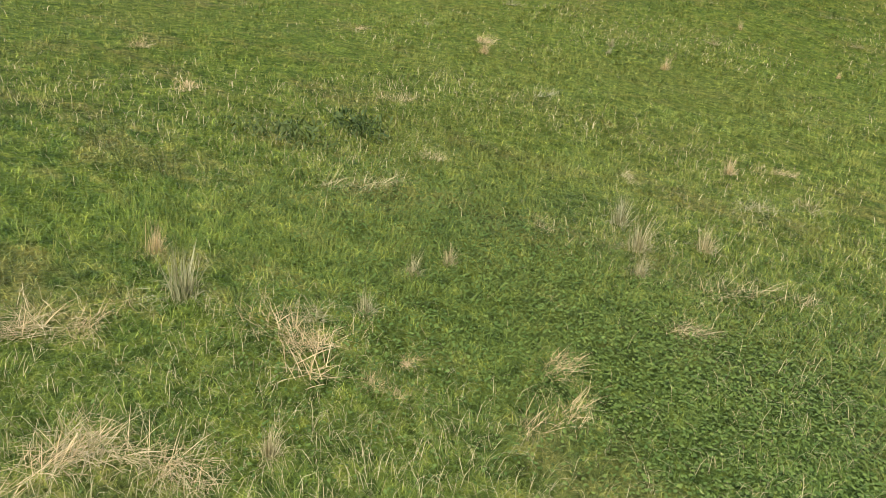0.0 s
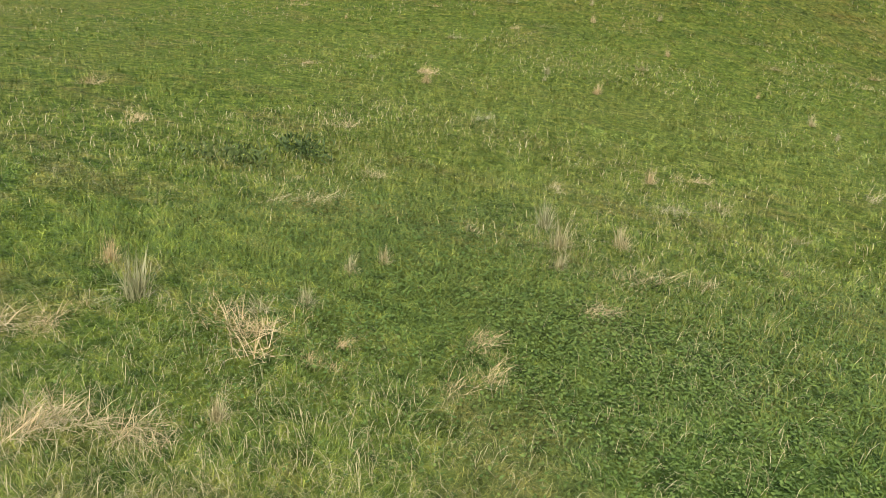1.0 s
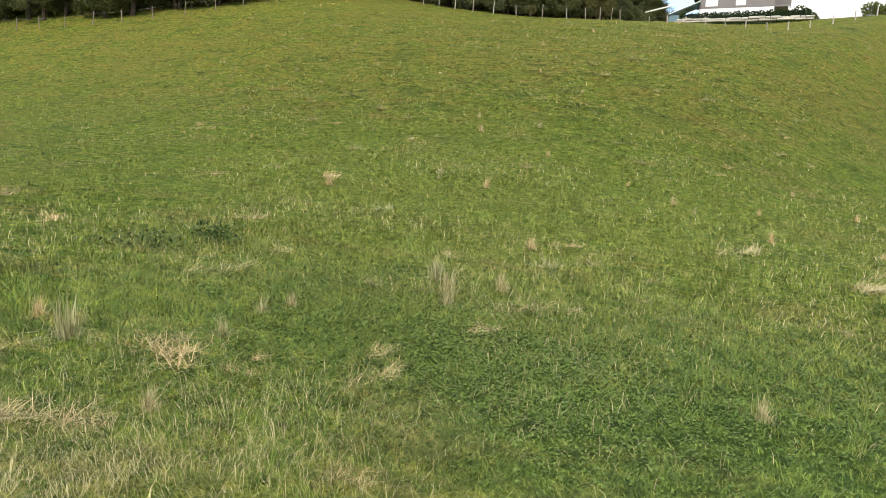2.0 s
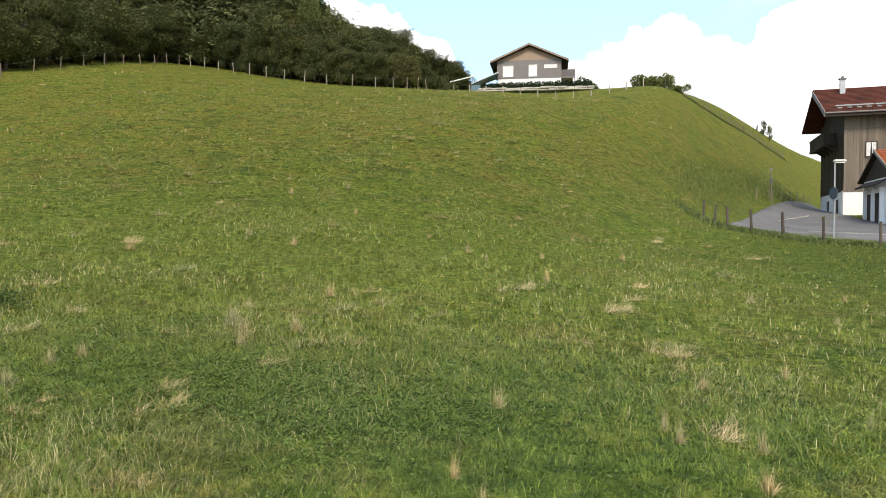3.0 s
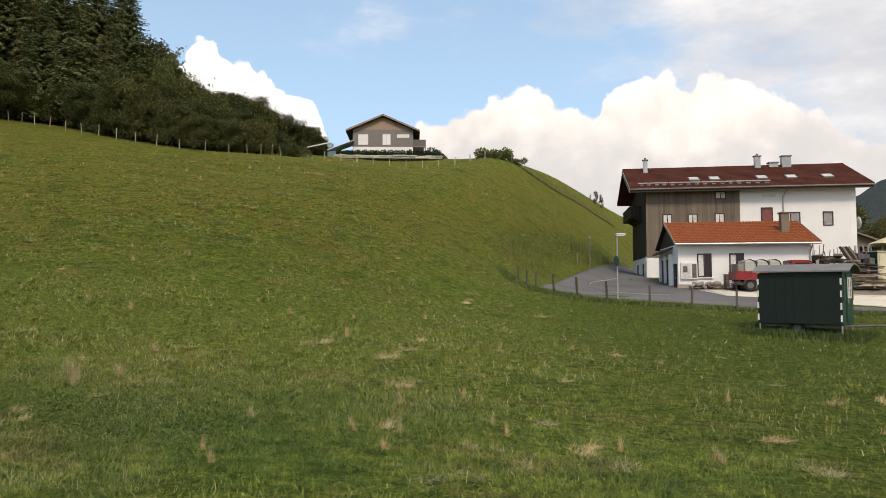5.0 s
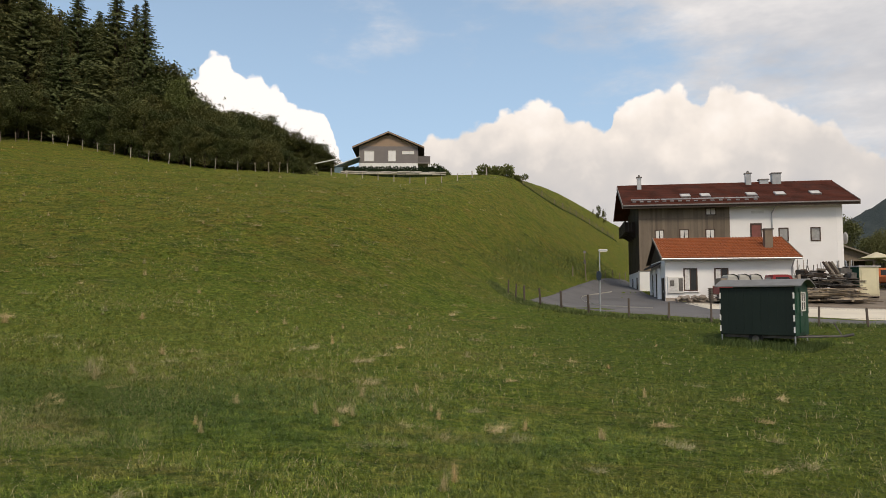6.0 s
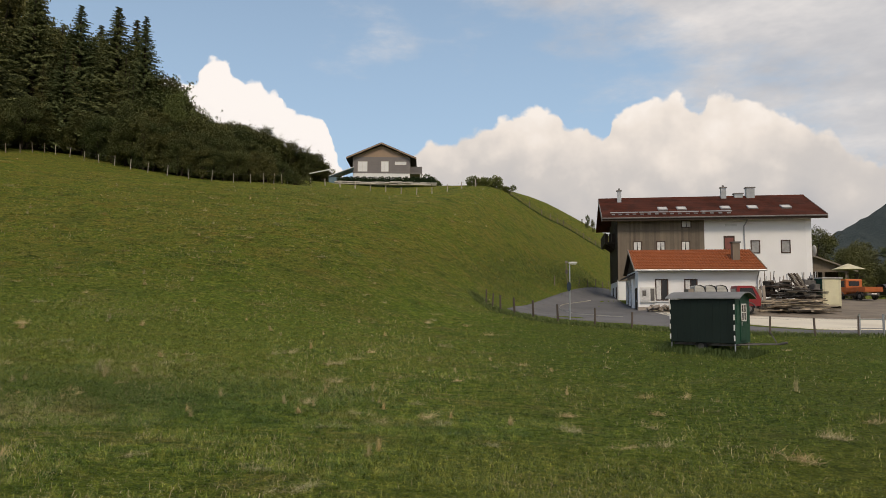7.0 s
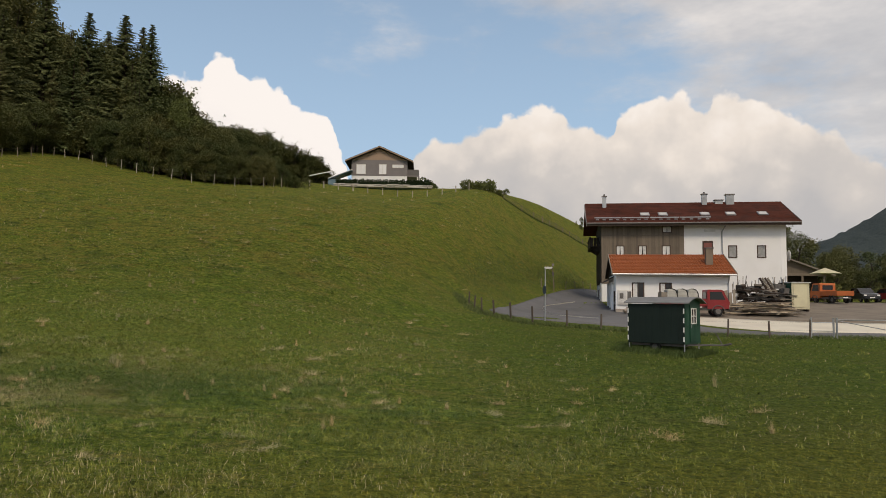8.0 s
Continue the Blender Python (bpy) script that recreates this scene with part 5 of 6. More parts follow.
def car(name, m, paint, label):
    ob = thing(name, m, label, "car")
    body = [(-2.0, 0.35), (2.0, 0.35), (2.08, 0.6), (1.95, 0.82), (1.0, 0.98), (-1.75, 1.0), (-2.05, 0.85), (-2.08, 0.5)]
    part("body", prismed(body, "y", -0.83, 0.83), paint, ob, "painted body")
    cab = part("cabin", prismed([(1.0, 0.97), (0.3, 1.42), (-1.2, 1.45), (-1.85, 0.99)], "y", -0.70, 0.70), M_GLASS, ob, "dark glazed cabin")
    part("roof", prismed([(0.3, 1.42), (0.2, 1.46), (-1.15, 1.49), (-1.25, 1.44)], "y", -0.70, 0.70), paint, cab)
    for y in (-0.76, 0.5):
        part("headlight", boxed(1.9, y, 0.62, 2.06, y + 0.26, 0.78, bevel=0.02), M_FRAME, ob, "bright headlight")
    part("bumper", boxed(2.03, -0.75, 0.36, 2.12, 0.75, 0.55, bevel=0.02), paint, ob)
    part("number_plate", boxed(2.12, -0.25, 0.42, 2.13, 0.25, 0.53), M_FRAME, ob)
    for x in (-1.25, 1.25):
        for y in (-0.74, 0.74):
            wheel(ob, x, y, 0.3, 0.18)
    return ob


def on(x, y, rz, lift=0.06):
    return pose(x, y, gz(x, y) + lift, 0, 0, rz)


pickup("red_pickup", on(19.25, 55.6, -6), M_RED, "old red pickup truck loaded beside the annex", -2.95, 0.5)
pickup("orange_pickup", on(38.1, 71.5, 96), M_ORANGE, "faded orange flatbed pickup parked in the yard")
car("dark_car", on(43.6, 75.5, -98), M_CARDARK, "dark grey hatchback parked in the yard")
car("red_car", on(49.0, 79.0, -80), M_RED, "dark red estate car parked by the trees")


def tarp_load():
    """Three curved pale panels that stand in the red truck's bed."""
    ob = thing("panel_stack", on(18.6, 55.66, -6, 0.86), "three curved pale plastic panels standing in a truck bed", "panels")
    for i in range(3):
        x0 = -1.75 + i * 0.78
        prof = [(x0, 0.1), (x0 + 0.70, 0.1), (x0 + 0.74, 0.55), (x0 + 0.70, 0.9), (x0 + 0.60, 1.12), (x0 + 0.40, 1.22), (x0 + 0.15, 1.24), (x0 + 0.02, 1.18), (x0 - 0.02, 0.6)]
        panel = part("panel", prismed(prof, "y", -0.75, 0.75), M_TARP, ob)
        for k in range(6):
            part("rib", boxed(x0 + 0.02, -0.775, 0.18 + k * 0.16, x0 + 0.66, -0.75, 0.29 + k * 0.16), M_TARP, panel)
        part("edge_strip", prismed([(x0 + 0.70, 0.1), (x0 + 0.76, 0.1), (x0 + 0.80, 0.55), (x0 + 0.76, 0.95), (x0 + 0.64, 1.18), (x0 + 0.38, 1.29), (x0 + 0.38, 1.23), (x0 + 0.60, 1.12), (x0 + 0.70, 0.9), (x0 + 0.74, 0.55)], "y", -0.79, 0.78), M_RUBBER, ob)
    part("end_board", boxed(-2.2, -0.7, 0.05, -1.78, 0.7, 1.0), M_GREYWOOD, ob, "grey end board")


tarp_load()


def yellow_bag():
    ob = thing("bag", on(17.5, 54.86, 0, 1.36), "small yellow plastic bag hanging over the truck side", "bag")
    bm = bmesh.new()
    bmesh.ops.create_icosphere(bm, subdivisions=2, radius=0.14)
    for v in bm.verts:
        v.co.x *= 0.7 + 0.25 * noise.noise(v.co * 6)
        v.co.z *= 1.2 + 0.4 * noise.noise(v.co * 5)
    part("body", bm, M_YELLOW, ob)


yellow_bag()


def leaning_boards():
    """Weathered slabs stood on end against the annex wall."""
    for i, (x, w, h, round_top) in enumerate(((21.55, 0.62, 1.75, True), (22.15, 0.30, 1.95, False), (22.5, 0.24, 1.8, False), (22.8, 0.20, 2.05, False))):
        ob = thing("slab" if round_top else "leaning_board", on(x, 57.35 - 0.15 * (x - 21.5), -8), "weathered grey-brown board stood on end against the annex", "board", "boards by the annex")
        top = [(w / 2 * math.cos(a), h - w / 2 + w / 2 * math.sin(a)) for a in np.linspace(0, math.pi, 9)] if round_top else [(w / 2, h), (-w / 2, h - 0.05)]
        part("board", prismed([(-w / 2, 0.0), (w / 2, 0.0)] + top, "y", -0.03, 0.03), M_GREYWOOD if i % 2 else M_POST, ob, "", pose(0, 0, 0, -9, 0, 0))


leaning_boards()


def plank_pile(name, x, y, rz, n, spread, height, label, mats, length, seed, cat):
    """A heap of separate boards."""
    rng = random.Random(seed)
    ob = thing(name, on(x, y, rz), label, cat)
    for i in range(n):
        l = length * rng.uniform(0.5, 1.1)
        w, t = rng.uniform(0.09, 0.22), rng.uniform(0.03, 0.08)
        m = Matrix.Translation((rng.uniform(-1, 1) * spread[0], rng.uniform(-1, 1) * spread[1], height * (i / n) + 0.04)) @ Euler((rng.uniform(-0.06, 0.06), rng.uniform(-0.05, 0.05), rng.gauss(0, 0.24) + (1.2 if rng.random() < 0.12 else 0))).to_matrix().to_4x4()
        part("plank", boxed(-l / 2, -w / 2, 0, l / 2, w / 2, t), rng.choice(mats), ob, "", m)
    return ob


plank_pile("lumber_pile", 24.9, 56.6, -4, 110, (1.55, 1.1), 0.95, "untidy pile of weathered boards on the yard", (M_LUMBER, M_LUMBER, M_GREYWOOD, M_CLAD), 2.7, 2, "lumber")
plank_pile("board_stack", 26.9, 60.2, 2, 46, (1.7, 0.7), 1.9, "high heap of dark beams and scrap boards", (M_SCRAP, M_DARKWOOD, M_GREYWOOD, M_SCRAP), 2.6, 6, "lumber")


def scrap_heap():
    rng = random.Random(12)
    ob = thing("scrap_heap", on(27.0, 61.2, -3), "heap of dark crates, frames and pipes", "scrap")
    for i in range(44):
        w, d, h = rng.uniform(0.25, 0.9), rng.uniform(0.3, 0.7), rng.uniform(0.12, 0.5)
        m = pose(rng.uniform(-2.6, 1.7), rng.uniform(-0.5, 0.9), rng.uniform(0.4, 2.3), rng.uniform(-9, 9), rng.uniform(-9, 9), rng.uniform(-30, 30))
        part("crate", boxed(-w / 2, -d / 2, -h / 2, w / 2, d / 2, h / 2, bevel=0.02), rng.choice((M_SCRAP, M_DARKWOOD, M_GREYWOOD, M_RUBBER)), ob, "", m)
    for i in range(26):
        x = rng.uniform(-2.6, 1.9)
        part("pipe", rodded((x, rng.uniform(-0.4, 0.6), 0.2), (x + rng.uniform(-0.5, 0.5), rng.uniform(0, 0.8), rng.uniform(2.2, 3.0)), 0.035, sides=6), rng.choice((M_METAL, M_SCRAP, M_GREYWOOD)), ob)
    for i in range(4):
        x = 0.35 + i * 0.22
        part("beam", boxed(-0.07, -0.05, 0, 0.07, 0.05, 3.1), M_GREYWOOD if i % 2 else M_DARKWOOD, ob, "leaning beam", pose(x + 0.6, -0.6, 0.1, -10, -28, 0))


scrap_heap()


def container():
    ob = thing("storage_box", on(29.5, 61.2, 6), "cream sheet-metal storage box in the yard", "container")
    part("body", boxed(-0.75, -0.8, 0.12, 0.85, 0.9, 2.35, bevel=0.03), M_CREAM, ob)
    part("side_panel", boxed(-0.78, -0.78, 0.15, -0.75, 0.88, 2.33), M_HUTLIGHT, ob, "green side panel")
    part("lid", boxed(-0.85, -0.9, 2.35, 0.95, 1.0, 2.43), M_PALE_METAL, ob)
    part("door", boxed(-0.6, -0.83, 0.3, 0.6, -0.8, 2.2), M_CREAM, ob)
    for x in (-0.7, 0.7):
        part("skid", boxed(x - 0.08, -0.8, -0.05, x + 0.08, 0.9, 0.12), M_DARKWOOD, ob)


container()


def pallets():
    ob = thing("pallet_stack", on(16.9, 57.2, -8), "stack of grey wooden pallets against the annex", "pallets")
    for k in range(7):
        z = k * 0.15
        for i in range(5):
            part("slat", boxed(-0.6, -0.5 + i * 0.22, z + 0.09, 0.6, -0.32 + i * 0.22, z + 0.145), M_GREYWOOD, ob)
        for x in (-0.55, 0.0, 0.5):
            part("bearer", boxed(x, -0.5, z, x + 0.12, 0.5, z + 0.09), M_CLAD, ob)


pallets()


def frames_leaning():
    for i in range(3):
        ob = thing("trestle", on(17.75 + i * 0.2, 56.6, -8), "white metal trestle frame leaning by the pallets", "trestle", "white trestles")
        for x in (-0.28, 0.28):
            part("leg", rodded((x - 0.1, 0, 0.0), (x, 0.3, 1.15), 0.028, sides=6), M_FRAME, ob)
        for z in (0.25, 0.6, 0.95):
            part("rung", rodded((-0.33, z * 0.26, z), (0.28, z * 0.26, z), 0.022, sides=6), M_FRAME, ob)


frames_leaning()


def notice_board():
    m = pose(13.75, 59.2, 2.1, 0, 0, -8.5) @ pose(0.72, -0.1, 0.30)
    ob = thing("notice_board", m, "white notice case with posters on the annex wall", "notice board")
    part("case", boxed(-0.58, -0.05, 0.5, 0.58, 0.1, 1.72, bevel=0.02), M_FRAME, ob)
    part("poster", boxed(-0.5, -0.075, 0.6, 0.12, -0.065, 1.6), M_CURTAIN, ob, "pale poster")
    for x, z, w, h in ((-0.42, 1.0, 0.3, 0.45), (0.2, 0.65, 0.3, 0.95)):
        part("print", boxed(x, -0.085, z, x + w, -0.078, z + h), M_SCRAP, ob, "dark printed patch")


notice_board()


def brick_heap():
    rng = random.Random(3)
    ob = thing("stone_heap", on(15.2, 57.9, -8), "small heap of brown stones below the annex wall", "stones")
    for i in range(34):
        s = rng.uniform(0.1, 0.24)
        part("stone", boxed(-s, -s * 0.7, -s * 0.5, s, s * 0.7, s * 0.5, bevel=0.03), rng.choice((M_PLINTH, M_GREYWOOD, M_PLINTH)), ob, "", pose(rng.uniform(-1.1, 1.1), rng.uniform(-0.4, 0.5), rng.uniform(0.02, 0.4), rng.uniform(-30, 30), rng.uniform(-30, 30), rng.uniform(0, 180)))


brick_heap()


def open_shed():
    x, y = 39.6, 83.5
    ob = thing("open_shed", pose(x, y, gz(x, y), 0, 0, -8), "brown timber shed with a sloping roof beyond the house", "shed")
    part("back_wall", boxed(-1.0, 3.0, 0, 4.2, 3.15, 3.6), M_DARKWOOD, ob)
    part("front_beam", boxed(-1.0, 0, 3.0, 4.2, 0.2, 3.3), M_CLAD, ob)
    part("gable", prismed([(-1.0, 3.3), (4.0, 3.3), (-1.0, 5.2)], "y", 0.02, 0.15), M_CLAD, ob, "brown boarded gable")
    for a in (-1.0, 1.4, 3.8):
        part("post", boxed(a, 0, -0.2, a + 0.22, 0.22, 3.0), M_CLAD, ob)
    part("roof", prismed([(-1.6, 5.45), (4.9, 2.95), (4.9, 3.12), (-1.6, 5.62)], "y", -0.6, 3.5), M_GREYWOOD, ob, "grey boarded roof")


open_shed()


def parasol():
    x, y = 42.0, 80.0
    ob = thing("parasol", on(x, y, 0), "open pale parasol over the terrace", "parasol")
    part("pole", rodded((0, 0, 0), (0, 0, 3.6), 0.04), M_GREYWOOD, ob)
    cone = bmesh.new()
    bmesh.ops.create_cone(cone, cap_ends=False, segments=8, radius1=1.75, radius2=0.05, depth=0.65, matrix=Matrix.Translation((0, 0, 3.4)))
    part("canopy", cone, M_CREAM, ob)


parasol()


for proto in (*SPRUCES, *DARK_TREES, *LIGHT_TREES):
    for o in (*proto.children_recursive, proto):
        bpy.data.objects.remove(o)


# ---- grass ----
def blades(name, xy, length, width, rng, mat, lean, bend=0.6, lift=0.0, simple=False, root_lean=0.55):
    """Curved grass blades as one mesh: each a quad with a pointed end."""
    n = len(xy)
    x, y = xy[:, 0], xy[:, 1]
    root = np.c_[x, y, land(x, y) + lift - 0.01]
    swirl = 5.0 * field_noise(x, y, 1.1, 71) + 9.0 * field_noise(x, y, 4.1, 72)
    a = np.where(rng.random(n) < 0.4, swirl + rng.normal(0, 0.6, n), rng.uniform(0, 2 * np.pi, n))
    out = np.c_[np.cos(a), np.sin(a), np.zeros(n)]
    tilt = np.abs(rng.normal(lean, 0.32, n)).clip(0, 1.45)[:, None]
    up = np.array([0, 0, 1.0])
    d0 = out * np.sin(tilt * root_lean) + up * np.cos(tilt * root_lean)
    t2 = (tilt * (1 + bend)).clip(0, 1.75)
    d1 = out * np.sin(t2) + up * np.cos(t2)
    b = a + rng.uniform(0.9, 2.2, n)
    side = np.c_[np.cos(b), np.sin(b), np.zeros(n)] * (width / 2)[:, None]
    l = length[:, None]
    mid = root + d0 * l * 0.55
    tip = mid + d1 * l * 0.5
    if simple:
        v = np.stack([root - side, root + side, tip], 1).reshape(-1, 3)
        return from_arrays(name, v, np.arange(3 * n).reshape(-1, 3), mat, 3)
    v = np.stack([root - side, root + side, mid + side * 0.8, mid - side * 0.8, tip], 1).reshape(-1, 3)
    base = np.arange(n)[:, None] * 5
    f = np.concatenate([base + (0, 1, 2), base + (0, 2, 3), base + (3, 2, 4)], 1).reshape(-1, 3)
    return from_arrays(name, v, f, mat, 3)


def field_noise(x, y, scale, seed):
    """Smooth value noise between 0 and 1 on a grid."""
    rng = np.random.default_rng(seed)
    g = rng.random((256, 256))
    u, w = x * scale + 1000.0, y * scale + 1000.0
    i, j = np.floor(u).astype(int), np.floor(w).astype(int)
    fu, fw = u - i, w - j
    fu, fw = fu * fu * (3 - 2 * fu), fw * fw * (3 - 2 * fw)
    q = lambda p, s: g[p % 256, s % 256]
    return (q(i, j) * (1 - fu) + q(i + 1, j) * fu) * (1 - fw) + (q(i, j + 1) * (1 - fu) + q(i + 1, j + 1) * fu) * fw


def paved(x, y):
    """Where lane, yard and buildings keep the grass away."""
    right = (x > 7) & (y > 45.4 - 0.12 * (x - 12).clip(0, 14)) & (y < 95)
    bend = (x > 2.4) & (x <= 7.2) & (y > 48.8 - (x - 3.5).clip(0, 4) * 0.5) & (y < 53 + (x - 2.4) * 3.2)
    return right | bend


def sample(rng, count, reach):
    """Random places whose density falls with the square of the distance from the camera's way."""
    eyes = np.array([(-7.3, 13.9, 0.0), (-6.3, 13.0, 0.0), (-5.5, 12.2, 4.0), (-4.2, 10.4, 5.5), (-2.4, 6.0, 6.8), (0.0, 0.0, 8.0)])
    views = ((-70, 2), (-66, 6), (-54, 18), (-40, 38), (-38, 38), (-36, 36))
    out = []
    for (ex, ey, near), share, (lo, hi) in zip(eyes, (0.20, 0.10, 0.13, 0.15, 0.18, 0.24), views):
        n = int(count * share)
        r = np.exp(rng.uniform(math.log(max(near, 2.0)), math.log(reach), n))
        a = np.radians(rng.uniform(lo, hi, n))
        out.append(np.c_[ex + r * np.sin(a), ey + r * np.cos(a), r])
    q = np.concatenate(out)
    # the distance from the nearest place on the way that looks over each spot
    for (ex, ey, near), (lo, hi) in zip(eyes, views):
        dx, dy = q[:, 0] - ex, q[:, 1] - ey
        d, a = np.hypot(dx, dy), np.degrees(np.arctan2(dx, dy))
        seen = (d > near * 0.9) & (a > lo) & (a < hi)
        q[:, 2] = np.where(seen, np.minimum(q[:, 2], d), q[:, 2])
    q = q[~paved(q[:, 0], q[:, 1])]
    hut_gap = (np.abs(q[:, 0] - 10.6) < 1.7) & (np.abs(q[:, 1] - 35.8) < 1.2)
    return q[~hut_gap]


def make_grass():
    rng = np.random.default_rng(21)
    q = sample(rng, 1250000, 58)
    close = q[:, 2] < 9
    for name, q, flat in (("grass", q[close], False), ("far_grass", q[~close], True)):
        x, y, r = q.T
        tall = field_noise(x, y, 0.9, 1) * 0.5 + field_noise(x, y, 2.6, 2) * 0.5
        length = (0.050 + 0.105 * tall ** 1.7) * rng.uniform(0.5, 1.45, len(q))
        width = np.maximum(0.0030, r * 0.00082) * rng.uniform(0.7, 1.4, len(q))
        if flat:
            length *= 1 - 0.45 * ((r - 12) / 26).clip(0, 1)
            width *= 1.2
        me = blades(name, q[:, :2], length, width, rng, M_BLADE, np.interp(r, (18, 40), (1.18, 0.85)) if flat else 1.25, simple=flat, root_lean=0.80)
        tagged(new(name, me), "short grazed green meadow grass", "grass", kind="stuff")
    # straw-coloured stalks scattered through the sward
    q = sample(rng, 150000, 60)
    x, y, r = q.T
    keep = rng.random(len(q)) < (field_noise(x, y, 0.55, 5) * 1.5 - 0.45).clip(0.04, 1) * np.interp(x, (-4, 2), (0.8, 0.22)) * np.interp(y, (14, 18), (2.0, 1.0))
    q, r = q[keep], r[keep]
    length = rng.uniform(0.06, 0.21, len(q))
    width = np.maximum(0.0022, r * 0.00060) * rng.uniform(0.7, 1.3, len(q))
    me = blades("dry_stalks", q[:, :2], length, width, rng, M_STRAW, 1.05)
    tagged(new("dry_stalks", me), "dry straw-coloured stalks scattered in the meadow", "grass", kind="stuff")


make_grass()


def make_verge():
    """Uncut grass along the pasture fence and on the bank above the lane."""
    rng = np.random.default_rng(31)
    out = []
    for line, n, wide in ((spline([(0.6, 53.6), (1.7, 50.0), (3.0, 47.7), (5.2, 45.0), (9.4, 44.6), (14.2, 43.8), (19.1, 43.0), (26, 42.9), (40, 43)], 30), 26000, 0.35), (spline([(3.2, 58.5), (6.0, 67.0), (10.5, 76.0), (14.5, 84.0), (18.8, 94.0)], 30), 15000, 1.2)):
        p = np.array(line)
        i = rng.integers(0, len(p) - 1, n)
        f = rng.random((n, 1))
        out.append(p[i] * (1 - f) + p[i + 1] * f + rng.normal(0, wide, (n, 2)) + ((0, 0) if wide < 1 else (-1.4, 1.0)))
    q = np.concatenate(out)
    n = len(q)
    me = blades("verge_grass", q, rng.uniform(0.10, 0.32, n), rng.uniform(0.012, 0.026, n), rng, M_VERGE, 0.75)
    tagged(new("verge_grass", me), "tall uncut grass along fence and lane", "grass", kind="stuff")


make_verge()


def make_rough():
    """Longer, darker grass left standing round the trailer hut."""
    rng = np.random.default_rng(33)
    n = 9000
    q = np.c_[rng.uniform(-0.5, 3.7, n), rng.normal(0.6, 0.9, n)]
    a = radians(-40)
    q = np.c_[8.98 + q[:, 0] * math.cos(a) - q[:, 1] * math.sin(a), 36.0 + q[:, 0] * math.sin(a) + q[:, 1] * math.cos(a)]
    me = blades("rough_grass", q, rng.uniform(0.12, 0.34, n), rng.uniform(0.012, 0.024, n), rng, M_WEED, 0.4)
    tagged(new("rough_grass", me), "long dark grass under and round the hut", "grass", kind="stuff")


make_rough()


def make_dark_line():
    """Dark blades added to draw a dark line along the fence that runs down the slope."""
    rng = np.random.default_rng(34)
    p = np.array(spline([(7.4, 99.6), (10.3, 101.2), (13.2, 105.0), (17.9, 113.7), (21.9, 120.4), (26.4, 128.3)], 30))
    n = 3600
    i, f = rng.integers(0, len(p) - 1, n), rng.random((n, 1))
    q = p[i] * (1 - f) + p[i + 1] * f + rng.normal(0, 0.08, (n, 2))
    me = blades("ditch_grass", q, rng.uniform(0.12, 0.30, n), rng.uniform(0.02, 0.05, n), rng, M_WEED, 0.4)
    tagged(new("ditch_grass", me), "added dark strip of blades along the slope fence", "grass", kind="stuff")


make_dark_line()


def make_tussocks():
    """Small stiff clumps that the sheep have left, all over the meadow."""
    rng = np.random.default_rng(36)
    q = sample(rng, 34000, 62)
    q = q[q[:, 2] > 5]
    keep = rng.random(len(q)) < (0.25 + 0.75 * field_noise(q[:, 0], q[:, 1], 0.5, 37)) * np.interp(q[:, 0], (-4, 3), (1.0, 0.45))
    q = q[keep]
    k = 14
    size = rng.uniform(0.5, 1.4, len(q))
    xy = np.repeat(q[:, :2], k, 0) + rng.normal(0, 0.045, (len(q) * k, 2)) * np.repeat(size, k)[:, None]
    r = np.repeat(q[:, 2], k)
    length = np.repeat(size, k) * rng.uniform(0.05, 0.16, len(r))
    me = blades("tussocks", xy, length, np.maximum(0.003, r * 0.0008) * rng.uniform(0.7, 1.4, len(r)), rng, M_TUSSOCK, 0.75, simple=True)
    tagged(new("tussocks", me), "pale stiff tussocks left standing in the meadow", "grass", kind="stuff")


make_tussocks()


def make_clover():
    """Low broad leaves in patches through the near meadow."""
    rng = np.random.default_rng(35)
    for x0, y0, size, n in ((-10.9, 18.9, 1.1, 9000), (-8.4, 18.5, 1.0, 8000), (-7.3, 17.7, 0.9, 7000), (-6.4, 19.6, 1.2, 6000), (-12.4, 21.6, 1.4, 6000), (-9.6, 17.0, 1.0, 4000), (-4.0, 19.5, 1.3, 6000)):
        x, y = rng.normal(x0, size, n), rng.normal(y0, size * 0.8, n)
        P = np.c_[x, y, land(x, y) + rng.uniform(0.01, 0.055, n)]
        a = rng.uniform(0, 2 * np.pi, n)
        D = np.c_[np.cos(a), np.sin(a), rng.uniform(-0.2, 0.5, n)]
        U = rng.normal(0, 0.35, (n, 3)) + (0, 0, 1)
        me = card_mesh("clover", P, D, U, rng.uniform(0.016, 0.034, n), rng.uniform(0.006, 0.011, n), M_CLOVER)
        tagged(new("clover", me), "low dark green clover leaves in the meadow", "clover", "clover patches", "stuff")


make_clover()


